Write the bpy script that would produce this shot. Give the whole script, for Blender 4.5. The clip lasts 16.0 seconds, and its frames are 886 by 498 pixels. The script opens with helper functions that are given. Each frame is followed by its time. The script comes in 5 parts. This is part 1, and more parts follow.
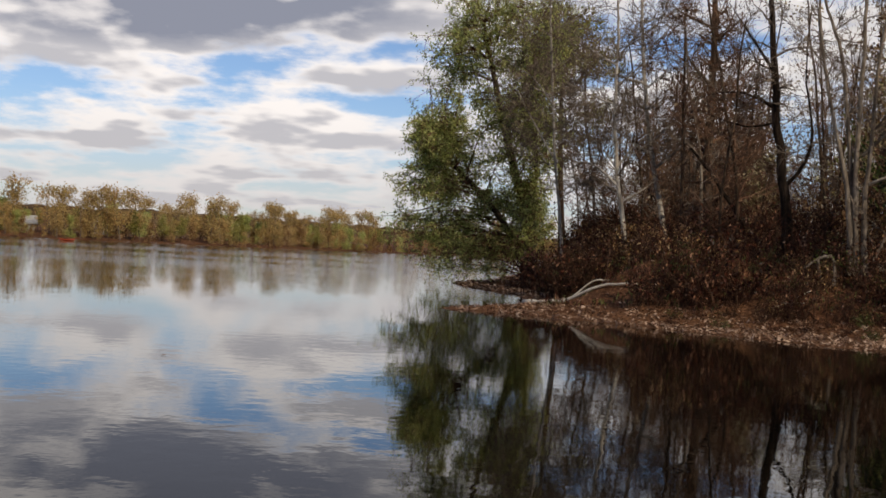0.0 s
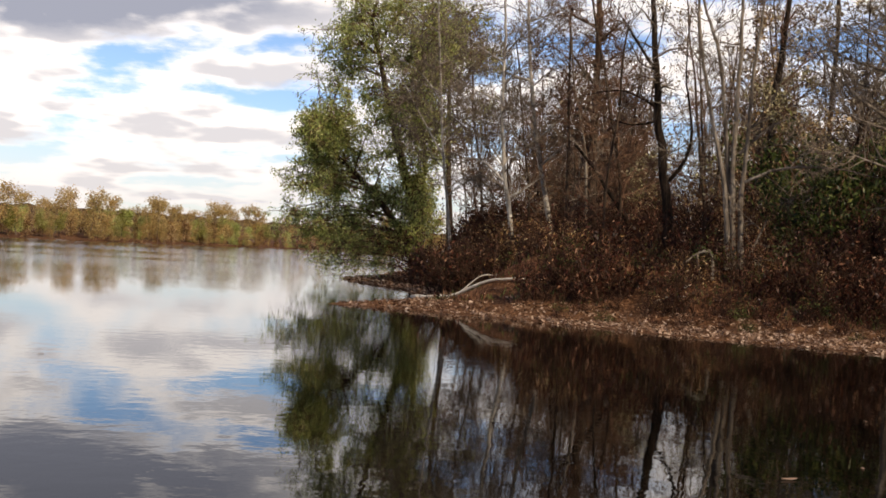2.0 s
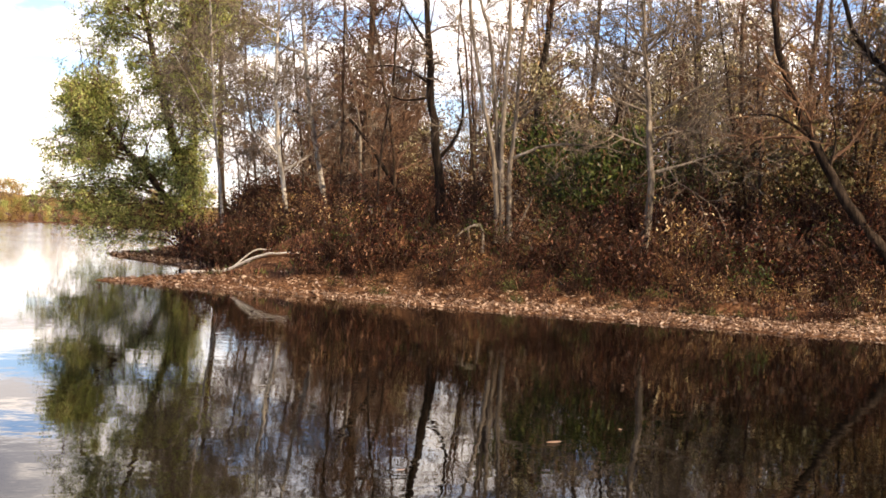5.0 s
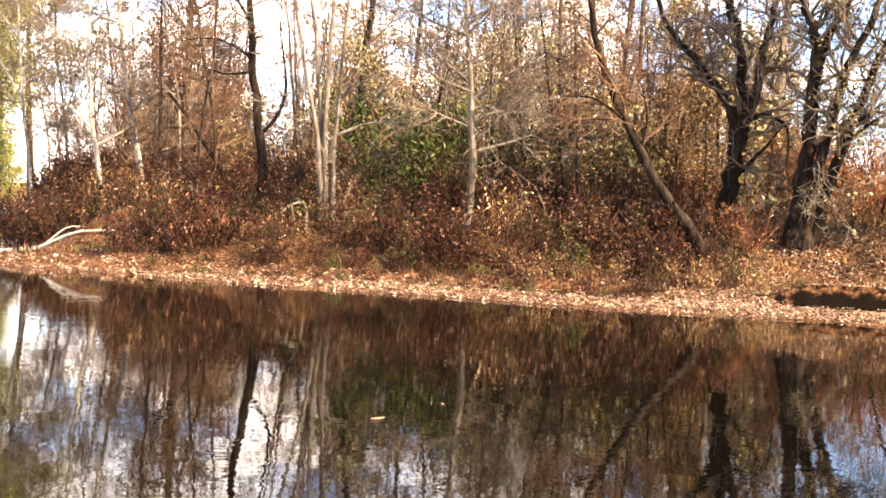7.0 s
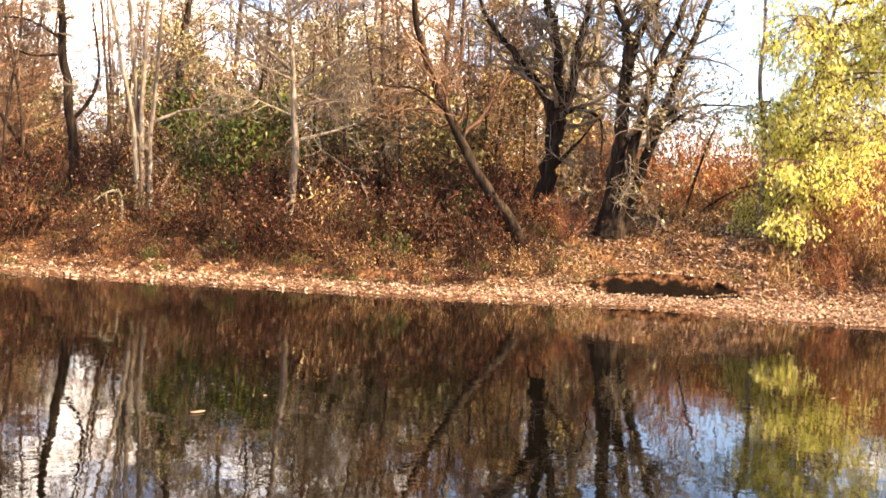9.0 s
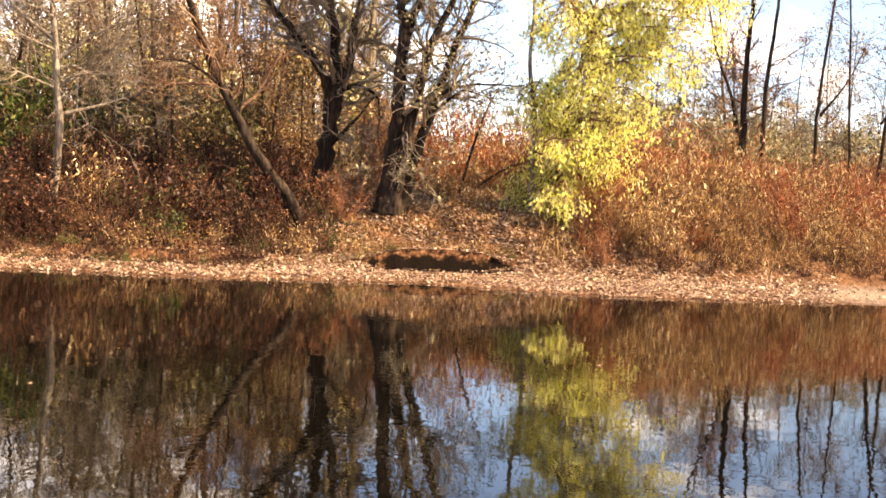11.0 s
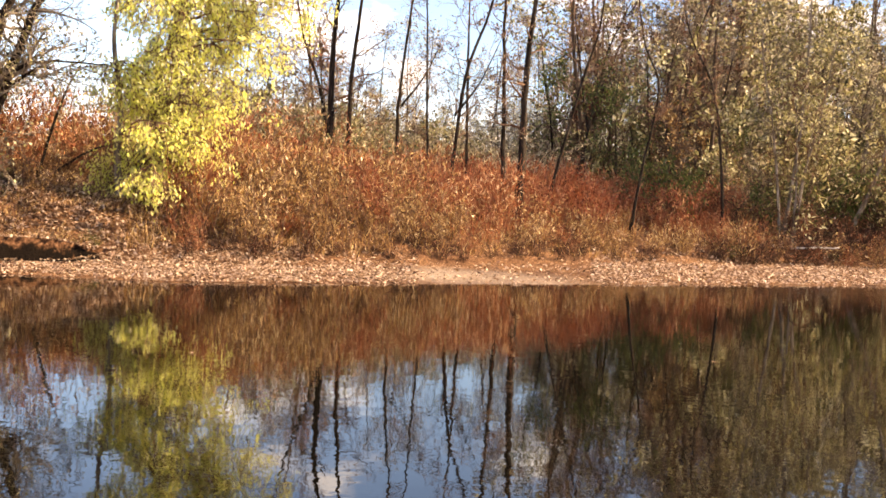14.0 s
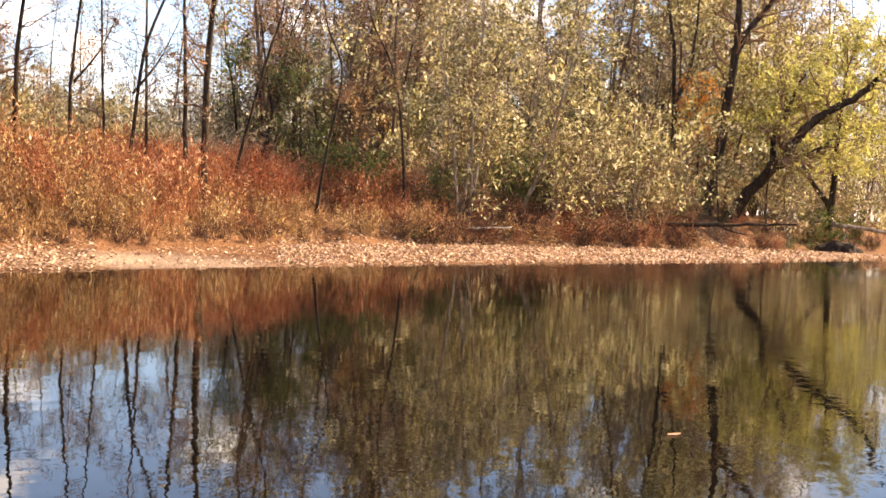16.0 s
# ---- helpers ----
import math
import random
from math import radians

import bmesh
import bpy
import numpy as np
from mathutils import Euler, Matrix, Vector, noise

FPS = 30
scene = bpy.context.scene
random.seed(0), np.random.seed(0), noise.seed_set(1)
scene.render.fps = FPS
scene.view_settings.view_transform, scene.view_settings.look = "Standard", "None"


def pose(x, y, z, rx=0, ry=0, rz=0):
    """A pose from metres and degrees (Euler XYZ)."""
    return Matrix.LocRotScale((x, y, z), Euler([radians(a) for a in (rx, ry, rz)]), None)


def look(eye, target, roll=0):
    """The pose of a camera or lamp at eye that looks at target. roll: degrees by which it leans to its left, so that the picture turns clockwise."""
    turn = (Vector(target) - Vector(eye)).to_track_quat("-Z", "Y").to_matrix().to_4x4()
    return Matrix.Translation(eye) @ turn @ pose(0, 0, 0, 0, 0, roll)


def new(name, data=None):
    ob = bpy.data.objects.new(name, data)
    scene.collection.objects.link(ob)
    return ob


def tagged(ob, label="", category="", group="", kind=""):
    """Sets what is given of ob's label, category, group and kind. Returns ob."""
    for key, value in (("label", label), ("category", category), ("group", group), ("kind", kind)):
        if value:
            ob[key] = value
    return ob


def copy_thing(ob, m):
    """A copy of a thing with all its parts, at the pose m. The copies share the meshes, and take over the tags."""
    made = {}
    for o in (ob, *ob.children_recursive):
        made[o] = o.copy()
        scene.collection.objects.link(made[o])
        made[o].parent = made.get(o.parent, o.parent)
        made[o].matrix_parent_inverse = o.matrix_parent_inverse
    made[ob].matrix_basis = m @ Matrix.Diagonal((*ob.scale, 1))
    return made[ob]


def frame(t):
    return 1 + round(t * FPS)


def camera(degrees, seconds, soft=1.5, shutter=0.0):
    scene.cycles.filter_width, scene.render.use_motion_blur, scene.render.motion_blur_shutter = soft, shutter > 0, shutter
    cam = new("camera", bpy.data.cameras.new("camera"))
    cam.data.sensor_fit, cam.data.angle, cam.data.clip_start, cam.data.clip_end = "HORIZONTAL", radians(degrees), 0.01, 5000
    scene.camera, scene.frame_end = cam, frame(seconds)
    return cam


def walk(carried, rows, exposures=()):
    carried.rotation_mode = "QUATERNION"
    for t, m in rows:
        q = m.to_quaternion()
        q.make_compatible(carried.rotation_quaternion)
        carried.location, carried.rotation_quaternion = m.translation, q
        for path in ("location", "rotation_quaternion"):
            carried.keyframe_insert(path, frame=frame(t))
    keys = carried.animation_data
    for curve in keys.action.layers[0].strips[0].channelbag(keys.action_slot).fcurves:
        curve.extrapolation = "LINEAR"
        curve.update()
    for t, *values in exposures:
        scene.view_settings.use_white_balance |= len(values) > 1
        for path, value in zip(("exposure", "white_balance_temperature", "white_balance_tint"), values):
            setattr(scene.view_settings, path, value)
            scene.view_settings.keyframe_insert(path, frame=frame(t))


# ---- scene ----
EYE = (0.0, 0.0, 1.5)
# seconds, yaw to the left, pitch up, roll, in degrees: a slow turn to the right on the spot
TURNS = [
    (0.0, 0.03, -0.01, 2.98), (0.5, -1.46, 0.01, 2.95), (1.0, -2.94, 0.05, 2.84), (1.5, -4.42, 0.04, 2.93),
    (2.0, -5.84, 0.05, 2.96), (2.5, -7.2, 0.03, 3.0), (3.0, -8.5, 0.05, 2.97), (3.5, -10.27, -0.04, 2.92),
    (4.0, -12.75, -0.24, 2.88), (6.5, -24.69, -1.32, 2.94), (7.0, -27.01, -1.43, 2.99), (7.5, -29.31, -1.46, 3.08),
    (8.0, -31.53, -1.4, 3.15), (10.5, -44.77, -1.96, 2.89), (11.0, -47.97, -2.09, 2.84), (11.5, -51.36, -2.19, 2.76),
    (12.0, -54.84, -2.31, 2.79), (12.5, -58.25, -2.38, 2.7), (13.0, -61.69, -2.32, 2.67), (13.5, -65.28, -2.07, 2.66),
    (14.0, -69.23, -1.82, 2.8), (14.5, -73.34, -1.84, 2.81), (15.0, -77.44, -1.95, 2.84), (15.5, -81.58, -2.02, 2.81),
    (16.0, -85.67, -2.0, 2.59),
]


def aim(yaw, pitch, roll):
    a, b = radians(yaw), radians(pitch)
    way = Vector((-math.sin(a) * math.cos(b), math.cos(a) * math.cos(b), math.sin(b)))
    return look(EYE, Vector(EYE) + way, roll)


cam = camera(44.3, 16.0, soft=1.7)
walk(cam, [(t, aim(*turn)) for t, *turn in TURNS],
     exposures=[(0.0, -0.72, 6900, 13), (2.0, -0.2, 7200, 14), (3.0, 0.12, 7300, 14), (4.0, 0.15, 7500, 15), (6.5, 2.05, 8200, 17),
                (8.0, 2.15, 8600, 18), (10.5, 2.05, 9300, 18), (13.0, 1.85, 9300, 18), (14.5, 1.9, 9300, 18), (16.0, 2.15, 9300, 18)])

# ---- sky and sun ----
SUN_AZ, SUN_EL = 149.0, 36.0


def daylight():
    world = bpy.data.worlds.new("sky")
    scene.world = world
    world.use_nodes = True
    nt = world.node_tree
    nt.nodes.clear()
    N, L = nt.nodes.new, nt.links.new
    sky = N("ShaderNodeTexSky")
    sky.sky_type, sky.sun_disc = "NISHITA", False
    sky.sun_elevation, sky.sun_rotation = radians(SUN_EL), radians(SUN_AZ)
    sky.air_density, sky.dust_density, sky.ozone_density = 1.0, 0.2, 3.0
    thin = N("ShaderNodeVectorMath")
    thin.operation = "SCALE"
    thin.inputs["Scale"].default_value = 0.07
    L(sky.outputs[0], thin.inputs[0])
    blue = N("ShaderNodeVectorMath")
    blue.operation = "MULTIPLY"
    blue.inputs[1].default_value = (1.02, 1.16, 1.4)
    L(thin.outputs[0], blue.inputs[0])
    co = N("ShaderNodeTexCoord")
    sep = N("ShaderNodeSeparateXYZ")
    L(co.outputs["Generated"], sep.inputs[0])

    def calc(op, a, b=None):
        n = N("ShaderNodeMath")
        n.operation = op
        for i, v in enumerate((a, b)):
            if v is None:
                continue
            if isinstance(v, (int, float)):
                n.inputs[i].default_value = v
            else:
                L(v, n.inputs[i])
        return n.outputs[0]

    HAZE = 0.2

    # a layer of cumulus: the direction projected onto a flat ceiling of cloud
    up = calc("ADD", calc("MAXIMUM", sep.outputs["Z"], 0.0), HAZE)
    flat = N("ShaderNodeCombineXYZ")
    L(calc("DIVIDE", sep.outputs["X"], up), flat.inputs[0])
    L(calc("DIVIDE", sep.outputs["Y"], up), flat.inputs[1])

    CX, CY = 3.1, 1.7

    def reach(vec, az, el, wide, deep):
        """1 in the middle of a bank of cloud at that bearing and height, 0 outside."""
        k = 1 / (math.sin(radians(el)) + HAZE)
        c = (math.sin(radians(az)) * math.cos(radians(el)) * k, math.cos(radians(az)) * math.cos(radians(el)) * k)
        s = N("ShaderNodeSeparateXYZ")
        L(vec, s.inputs[0])
        dx, dy = calc("DIVIDE", calc("SUBTRACT", s.outputs[0], c[0]), wide), calc("DIVIDE", calc("SUBTRACT", s.outputs[1], c[1]), deep)
        d = calc("ADD", calc("MULTIPLY", dx, dx), calc("MULTIPLY", dy, dy))
        return calc("MAXIMUM", calc("SUBTRACT", 1.0, d), 0.0)

    def field(scale, detail):
        far = N("ShaderNodeVectorMath")
        far.operation = "SCALE"
        far.inputs["Scale"].default_value = scale
        L(flat.outputs[0], far.inputs[0])
        m = N("ShaderNodeMapping")
        m.inputs["Location"].default_value = (CX, CY, 0)
        L(far.outputs[0], m.inputs[0])
        n = N("ShaderNodeTexNoise")
        n.inputs["Scale"].default_value, n.inputs["Detail"].default_value, n.inputs["Roughness"].default_value = 2.5, detail, 0.57
        L(m.outputs[0], n.inputs["Vector"])
        big = calc("MULTIPLY", reach(far.outputs[0], -13, 11.6, 0.6, 0.3), 0.24)
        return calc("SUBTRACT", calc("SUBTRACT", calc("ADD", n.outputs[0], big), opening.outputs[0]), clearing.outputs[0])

    # high overhead, out of view, the gaps between the clouds are opened to lower the fill light
    opening = N("ShaderNodeMapRange")
    opening.inputs["From Min"].default_value, opening.inputs["From Max"].default_value = 0.27, 0.42
    opening.inputs["To Min"].default_value, opening.inputs["To Max"].default_value = 0.0, 0.3
    L(sep.outputs["Z"], opening.inputs[0])
    # the clouds break up toward the east; the unseen clearing southward is added to lower fill light
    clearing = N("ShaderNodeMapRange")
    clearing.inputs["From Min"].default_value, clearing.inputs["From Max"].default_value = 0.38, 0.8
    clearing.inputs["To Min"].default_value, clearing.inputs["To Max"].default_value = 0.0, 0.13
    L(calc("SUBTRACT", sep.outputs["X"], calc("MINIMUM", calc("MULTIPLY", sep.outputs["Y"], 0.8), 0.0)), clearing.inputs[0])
    body, soft_body, beyond = field(1.0, 9), field(1.0, 3), field(1.05, 3)
    dens = N("ShaderNodeMapRange")
    dens.interpolation_type = "SMOOTHSTEP"
    dens.inputs["From Min"].default_value, dens.inputs["From Max"].default_value = 0.385, 0.55
    L(body, dens.inputs[0])
    # grey undersides where a cloud thins out away from the eye, white where it swells
    under = calc("ADD", calc("MULTIPLY", calc("SUBTRACT", soft_body, beyond), 2.8), calc("MULTIPLY", calc("SUBTRACT", body, 0.5), 2.4))
    thick = N("ShaderNodeMapRange")
    thick.interpolation_type = "SMOOTHSTEP"
    thick.inputs["From Min"].default_value, thick.inputs["From Max"].default_value = -0.02, 0.62
    L(under, thick.inputs[0])
    tone = N("ShaderNodeMix")
    tone.data_type = "RGBA"
    tone.inputs[6].default_value, tone.inputs[7].default_value = (0.9, 0.89, 0.89, 1), (0.25, 0.28, 0.36, 1)
    heavy = reach(flat.outputs[0], -13, 11.6, 0.6, 0.3)
    L(calc("MINIMUM", calc("ADD", calc("MULTIPLY", thick.outputs[0], 0.62), calc("MULTIPLY", heavy, calc("MULTIPLY", calc("MAXIMUM", calc("SUBTRACT", body, 0.42), 0.0), 2.2))), 1.0), tone.inputs[0])
    mix = N("ShaderNodeMix")
    mix.data_type = "RGBA"
    L(dens.outputs[0], mix.inputs[0])
    L(blue.outputs[0], mix.inputs[6])
    L(tone.outputs[2], mix.inputs[7])
    # the half of the sky that faces the sun is lit from the front and brighter than the half around it
    facing, front, glow = N("ShaderNodeVectorMath"), N("ShaderNodeMapRange"), N("ShaderNodeVectorMath")
    facing.operation, glow.operation = "DOT_PRODUCT", "SCALE"
    facing.inputs[1].default_value = (-math.sin(radians(SUN_AZ)), -math.cos(radians(SUN_AZ)), 0)
    L(co.outputs["Generated"], facing.inputs[0])
    front.interpolation_type = "SMOOTHSTEP"
    front.inputs["From Min"].default_value, front.inputs["From Max"].default_value = -0.6, 0.7
    front.inputs["To Min"].default_value, front.inputs["To Max"].default_value = 0.8, 1.75
    L(facing.outputs["Value"], front.inputs[0])
    L(mix.outputs[2], glow.inputs[0])
    L(front.outputs[0], glow.inputs["Scale"])
    # pale haze along the horizon
    low, pale = N("ShaderNodeMapRange"), N("ShaderNodeMix")
    low.interpolation_type, pale.data_type = "SMOOTHSTEP", "RGBA"
    low.inputs["From Min"].default_value, low.inputs["From Max"].default_value = 0.02, 0.13
    low.inputs["To Min"].default_value, low.inputs["To Max"].default_value = 0.6, 0.0
    L(sep.outputs["Z"], low.inputs[0])
    L(low.outputs[0], pale.inputs[0])
    L(glow.outputs[0], pale.inputs[6])
    pale.inputs[7].default_value = (0.88, 0.89, 0.93, 1)
    bg = N("ShaderNodeBackground")
    L(pale.outputs[2], bg.inputs[0])
    out = N("ShaderNodeOutputWorld")
    L(bg.outputs[0], out.inputs[0])


daylight()
sun = new("sun", bpy.data.lights.new("sun", "SUN"))
sun.data.energy, sun.data.angle, sun.data.color = 5.0, radians(0.6), (1.0, 0.89, 0.72)
_a, _e = radians(SUN_AZ), radians(SUN_EL)
sun.matrix_world = look((0, 0, 60), Vector((0, 0, 60)) - Vector((math.sin(_a) * math.cos(_e), math.cos(_a) * math.cos(_e), math.sin(_e))))


# hollows cut by the river under the bank: place, half width, height of the face behind, depth of the painted shade
HOLLOWS = [(18.7, 16.9, 1.9, 0.55, 0.6), (13.4, 20.45, 2.2, 0.3, 0.22)]


# ---- materials ----
def material(name):
    m = bpy.data.materials.new(name)
    m.use_nodes = True
    m.node_tree.nodes.clear()
    out = m.node_tree.nodes.new("ShaderNodeOutputMaterial")
    return m, m.node_tree.nodes.new, m.node_tree.links.new, out


def ramp(N, L, fac, stops):
    r = N("ShaderNodeValToRGB")
    while len(r.color_ramp.elements) < len(stops):
        r.color_ramp.elements.new(0.5)
    for e, (p, c) in zip(r.color_ramp.elements, stops):
        e.position, e.color = p, (*c, 1)
    L(fac, r.inputs[0])
    return r.outputs[0]


def noise_node(N, L, scale, detail=5, stretch=(1, 1, 1), rough=0.6):
    co, m, n = N("ShaderNodeTexCoord"), N("ShaderNodeMapping"), N("ShaderNodeTexNoise")
    m.inputs["Scale"].default_value = stretch
    n.inputs["Scale"].default_value, n.inputs["Detail"].default_value, n.inputs["Roughness"].default_value = scale, detail, rough
    L(co.outputs["Object"], m.inputs[0])
    L(m.outputs[0], n.inputs["Vector"])
    return n.outputs[0]


def leaf_material(name, colours, through_share=0.3, lean=0.62):
    """Thin leaves: part of the light passes through. Each leaf has its own shade of the given colours; a lean below 1 makes the first ones commoner."""
    m, N, L, out = material(name)
    geo, info = N("ShaderNodeNewGeometry"), N("ShaderNodeObjectInfo")
    add = N("ShaderNodeMath")
    add.operation = "MULTIPLY_ADD"
    add.inputs[1].default_value, add.inputs[2].default_value = 0.3, -0.15
    L(info.outputs["Random"], add.inputs[0])
    tot = N("ShaderNodeMath")
    L(geo.outputs["Random Per Island"], tot.inputs[0])
    L(add.outputs[0], tot.inputs[1])
    n = len(colours)
    col = ramp(N, L, tot.outputs[0], [((i / max(n - 1, 1)) ** lean, c) for i, c in enumerate(colours)])
    face, back = N("ShaderNodeBsdfDiffuse"), N("ShaderNodeBsdfTranslucent")
    L(col, face.inputs[0])
    L(col, back.inputs[0])
    mix, gloss, coat = N("ShaderNodeMixShader"), N("ShaderNodeBsdfGlossy"), N("ShaderNodeMixShader")
    mix.inputs[0].default_value = through_share
    L(face.outputs[0], mix.inputs[1])
    L(back.outputs[0], mix.inputs[2])
    gloss.inputs["Roughness"].default_value = 0.45
    coat.inputs[0].default_value = 0.02
    L(mix.outputs[0], coat.inputs[1])
    L(gloss.outputs[0], coat.inputs[2])
    L(coat.outputs[0], out.inputs[0])
    return m


def bark_material(name, dark, mid, light, patch=0.5, bump=0.5):
    m, N, L, out = material(name)
    grain = noise_node(N, L, 11, 7, (1, 1, 0.13), 0.7)
    blotch = noise_node(N, L, 2.2, 4, (1, 1, 0.5))
    mix = N("ShaderNodeMath")
    mix.operation = "MULTIPLY_ADD"
    mix.inputs[1].default_value = patch
    L(blotch, mix.inputs[0])
    half = N("ShaderNodeMath")
    half.operation = "MULTIPLY"
    half.inputs[1].default_value = 1 - patch
    L(grain, half.inputs[0])
    L(half.outputs[0], mix.inputs[2])
    col = ramp(N, L, mix.outputs[0], [(0.32, dark), (0.5, mid), (0.68, light)])
    b, p = N("ShaderNodeBump"), N("ShaderNodeBsdfPrincipled")
    b.inputs["Strength"].default_value, b.inputs["Distance"].default_value = min(bump * 1.8, 1.0), 0.06
    L(grain, b.inputs["Height"])
    L(b.outputs[0], p.inputs["Normal"])
    L(col, p.inputs["Base Color"])
    p.inputs["Roughness"].default_value, p.inputs["Specular IOR Level"].default_value = 0.9, 0.12
    L(p.outputs[0], out.inputs[0])
    return m


def water_material():
    m, N, L, out = material("river water")
    p, b = N("ShaderNodeBsdfPrincipled"), N("ShaderNodeBump")
    p.inputs["Base Color"].default_value = (0.0025, 0.002, 0.0012, 1)
    p.inputs["Roughness"].default_value, p.inputs["IOR"].default_value = 0.014, 1.33
    fine = noise_node(N, L, 3.4, 3, (1, 1, 1), 0.5)
    slow = noise_node(N, L, 0.22, 3, (1, 1, 1), 0.5)
    patch = noise_node(N, L, 0.05, 3, (1, 1, 1), 0.5)
    gate = N("ShaderNodeMapRange")
    gate.inputs["From Min"].default_value, gate.inputs["From Max"].default_value = 0.5, 0.66
    gate.inputs["To Min"].default_value, gate.inputs["To Max"].default_value = 0.5, 2.2
    L(patch, gate.inputs[0])
    # out in the open river the breeze ruffles the water in long streaks
    co, sep, open_water, streak, wind = N("ShaderNodeTexCoord"), N("ShaderNodeSeparateXYZ"), N("ShaderNodeMapRange"), N("ShaderNodeMapRange"), N("ShaderNodeMath")
    L(co.outputs["Object"], sep.inputs[0])
    L(sep.outputs["Y"], open_water.inputs[0])
    open_water.inputs["From Min"].default_value, open_water.inputs["From Max"].default_value = 32, 75
    L(noise_node(N, L, 0.06, 4, (0.16, 1, 1), 0.6), streak.inputs[0])
    streak.inputs["From Min"].default_value, streak.inputs["From Max"].default_value = 0.42, 0.6
    streak.inputs["To Min"].default_value, streak.inputs["To Max"].default_value = 3.0, 14.0
    wind.operation = "MULTIPLY_ADD"
    L(open_water.outputs[0], wind.inputs[0])
    L(streak.outputs[0], wind.inputs[1])
    L(gate.outputs[0], wind.inputs[2])
    mul, add = N("ShaderNodeMath"), N("ShaderNodeMath")
    mul.operation, add.operation = "MULTIPLY", "MULTIPLY_ADD"
    L(fine, mul.inputs[0])
    L(wind.outputs[0], mul.inputs[1])
    add.inputs[1].default_value = 1.6
    L(slow, add.inputs[0])
    L(mul.outputs[0], add.inputs[2])
    b.inputs["Strength"].default_value, b.inputs["Distance"].default_value = 1.0, 0.0029
    L(add.outputs[0], b.inputs["Height"])
    L(b.outputs[0], p.inputs["Normal"])
    L(p.outputs[0], out.inputs[0])
    return m


def ground_material():
    m, N, L, out = material("leafy earth")
    big, small = noise_node(N, L, 0.35, 4), noise_node(N, L, 14, 6)
    floor = ramp(N, L, small, [(0.3, (0.035, 0.018, 0.011)), (0.48, (0.12, 0.064, 0.036)), (0.6, (0.24, 0.14, 0.083)), (0.75, (0.38, 0.25, 0.16))])
    woods = ramp(N, L, noise_node(N, L, 0.05, 6), [(0.35, (0.05, 0.04, 0.02)), (0.5, (0.12, 0.08, 0.04)), (0.62, (0.2, 0.13, 0.05)), (0.7, (0.1, 0.11, 0.04))])
    place, high, pick = N("ShaderNodeNewGeometry"), N("ShaderNodeSeparateXYZ"), N("ShaderNodeMapRange")
    L(place.outputs["Position"], high.inputs[0])
    L(high.outputs["Z"], pick.inputs[0])
    pick.inputs["From Min"].default_value, pick.inputs["From Max"].default_value = 3.5, 6.0
    wooded = N("ShaderNodeMix")
    wooded.data_type = "RGBA"
    L(pick.outputs[0], wooded.inputs[0])
    L(floor, wooded.inputs[6])
    L(woods, wooded.inputs[7])
    # a low bar of bare grey sand on the beach
    off, size, patch, sand = N("ShaderNodeVectorMath"), N("ShaderNodeVectorMath"), N("ShaderNodeMapRange"), N("ShaderNodeMix")
    off.operation, size.operation = "SUBTRACT", "LENGTH"
    off.inputs[1].default_value = (24.6, 8.6, 0.1)
    L(place.outputs["Position"], off.inputs[0])
    L(off.outputs[0], size.inputs[0])
    wobble = N("ShaderNodeMath")
    wobble.operation = "MULTIPLY_ADD"
    wobble.inputs[1].default_value = 3.0
    L(noise_node(N, L, 0.9, 4), wobble.inputs[0])
    L(size.outputs["Value"], wobble.inputs[2])
    L(wobble.outputs[0], patch.inputs[0])
    patch.inputs["From Min"].default_value, patch.inputs["From Max"].default_value = 3.6, 5.2
    patch.inputs["To Min"].default_value, patch.inputs["To Max"].default_value = 0.85, 0.0
    sand.data_type = "RGBA"
    L(patch.outputs[0], sand.inputs[0])
    L(wooded.outputs[2], sand.inputs[6])
    L(ramp(N, L, small, [(0.3, (0.14, 0.11, 0.09)), (0.6, (0.3, 0.25, 0.21)), (0.75, (0.42, 0.36, 0.3))]), sand.inputs[7])
    base = sand.outputs[2]
    # shade of the hollows cut under the bank, painted black into the ground colour
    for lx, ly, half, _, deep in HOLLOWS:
        off, turn, size, patch, hollow_shade = N("ShaderNodeVectorMath"), N("ShaderNodeMapping"), N("ShaderNodeVectorMath"), N("ShaderNodeMapRange"), N("ShaderNodeMix")
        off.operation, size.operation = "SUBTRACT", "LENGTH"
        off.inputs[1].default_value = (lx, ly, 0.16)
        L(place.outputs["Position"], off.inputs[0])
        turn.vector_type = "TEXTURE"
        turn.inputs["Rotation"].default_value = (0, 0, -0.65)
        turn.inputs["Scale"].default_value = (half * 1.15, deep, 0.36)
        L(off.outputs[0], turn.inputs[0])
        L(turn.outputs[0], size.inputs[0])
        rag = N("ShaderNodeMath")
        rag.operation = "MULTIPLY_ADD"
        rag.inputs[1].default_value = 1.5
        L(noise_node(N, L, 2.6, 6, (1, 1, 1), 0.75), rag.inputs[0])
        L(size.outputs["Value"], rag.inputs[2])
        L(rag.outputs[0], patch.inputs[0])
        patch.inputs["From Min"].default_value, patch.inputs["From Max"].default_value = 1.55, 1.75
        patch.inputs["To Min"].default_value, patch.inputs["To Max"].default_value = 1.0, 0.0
        hollow_shade.data_type = "RGBA"
        L(patch.outputs[0], hollow_shade.inputs[0])
        L(base, hollow_shade.inputs[6])
        hollow_shade.inputs[7].default_value = (0.008, 0.0055, 0.004, 1)
        base = hollow_shade.outputs[2]
    tint = ramp(N, L, big, [(0.35, (0.6, 0.5, 0.45)), (0.65, (1.05, 0.95, 0.85))])
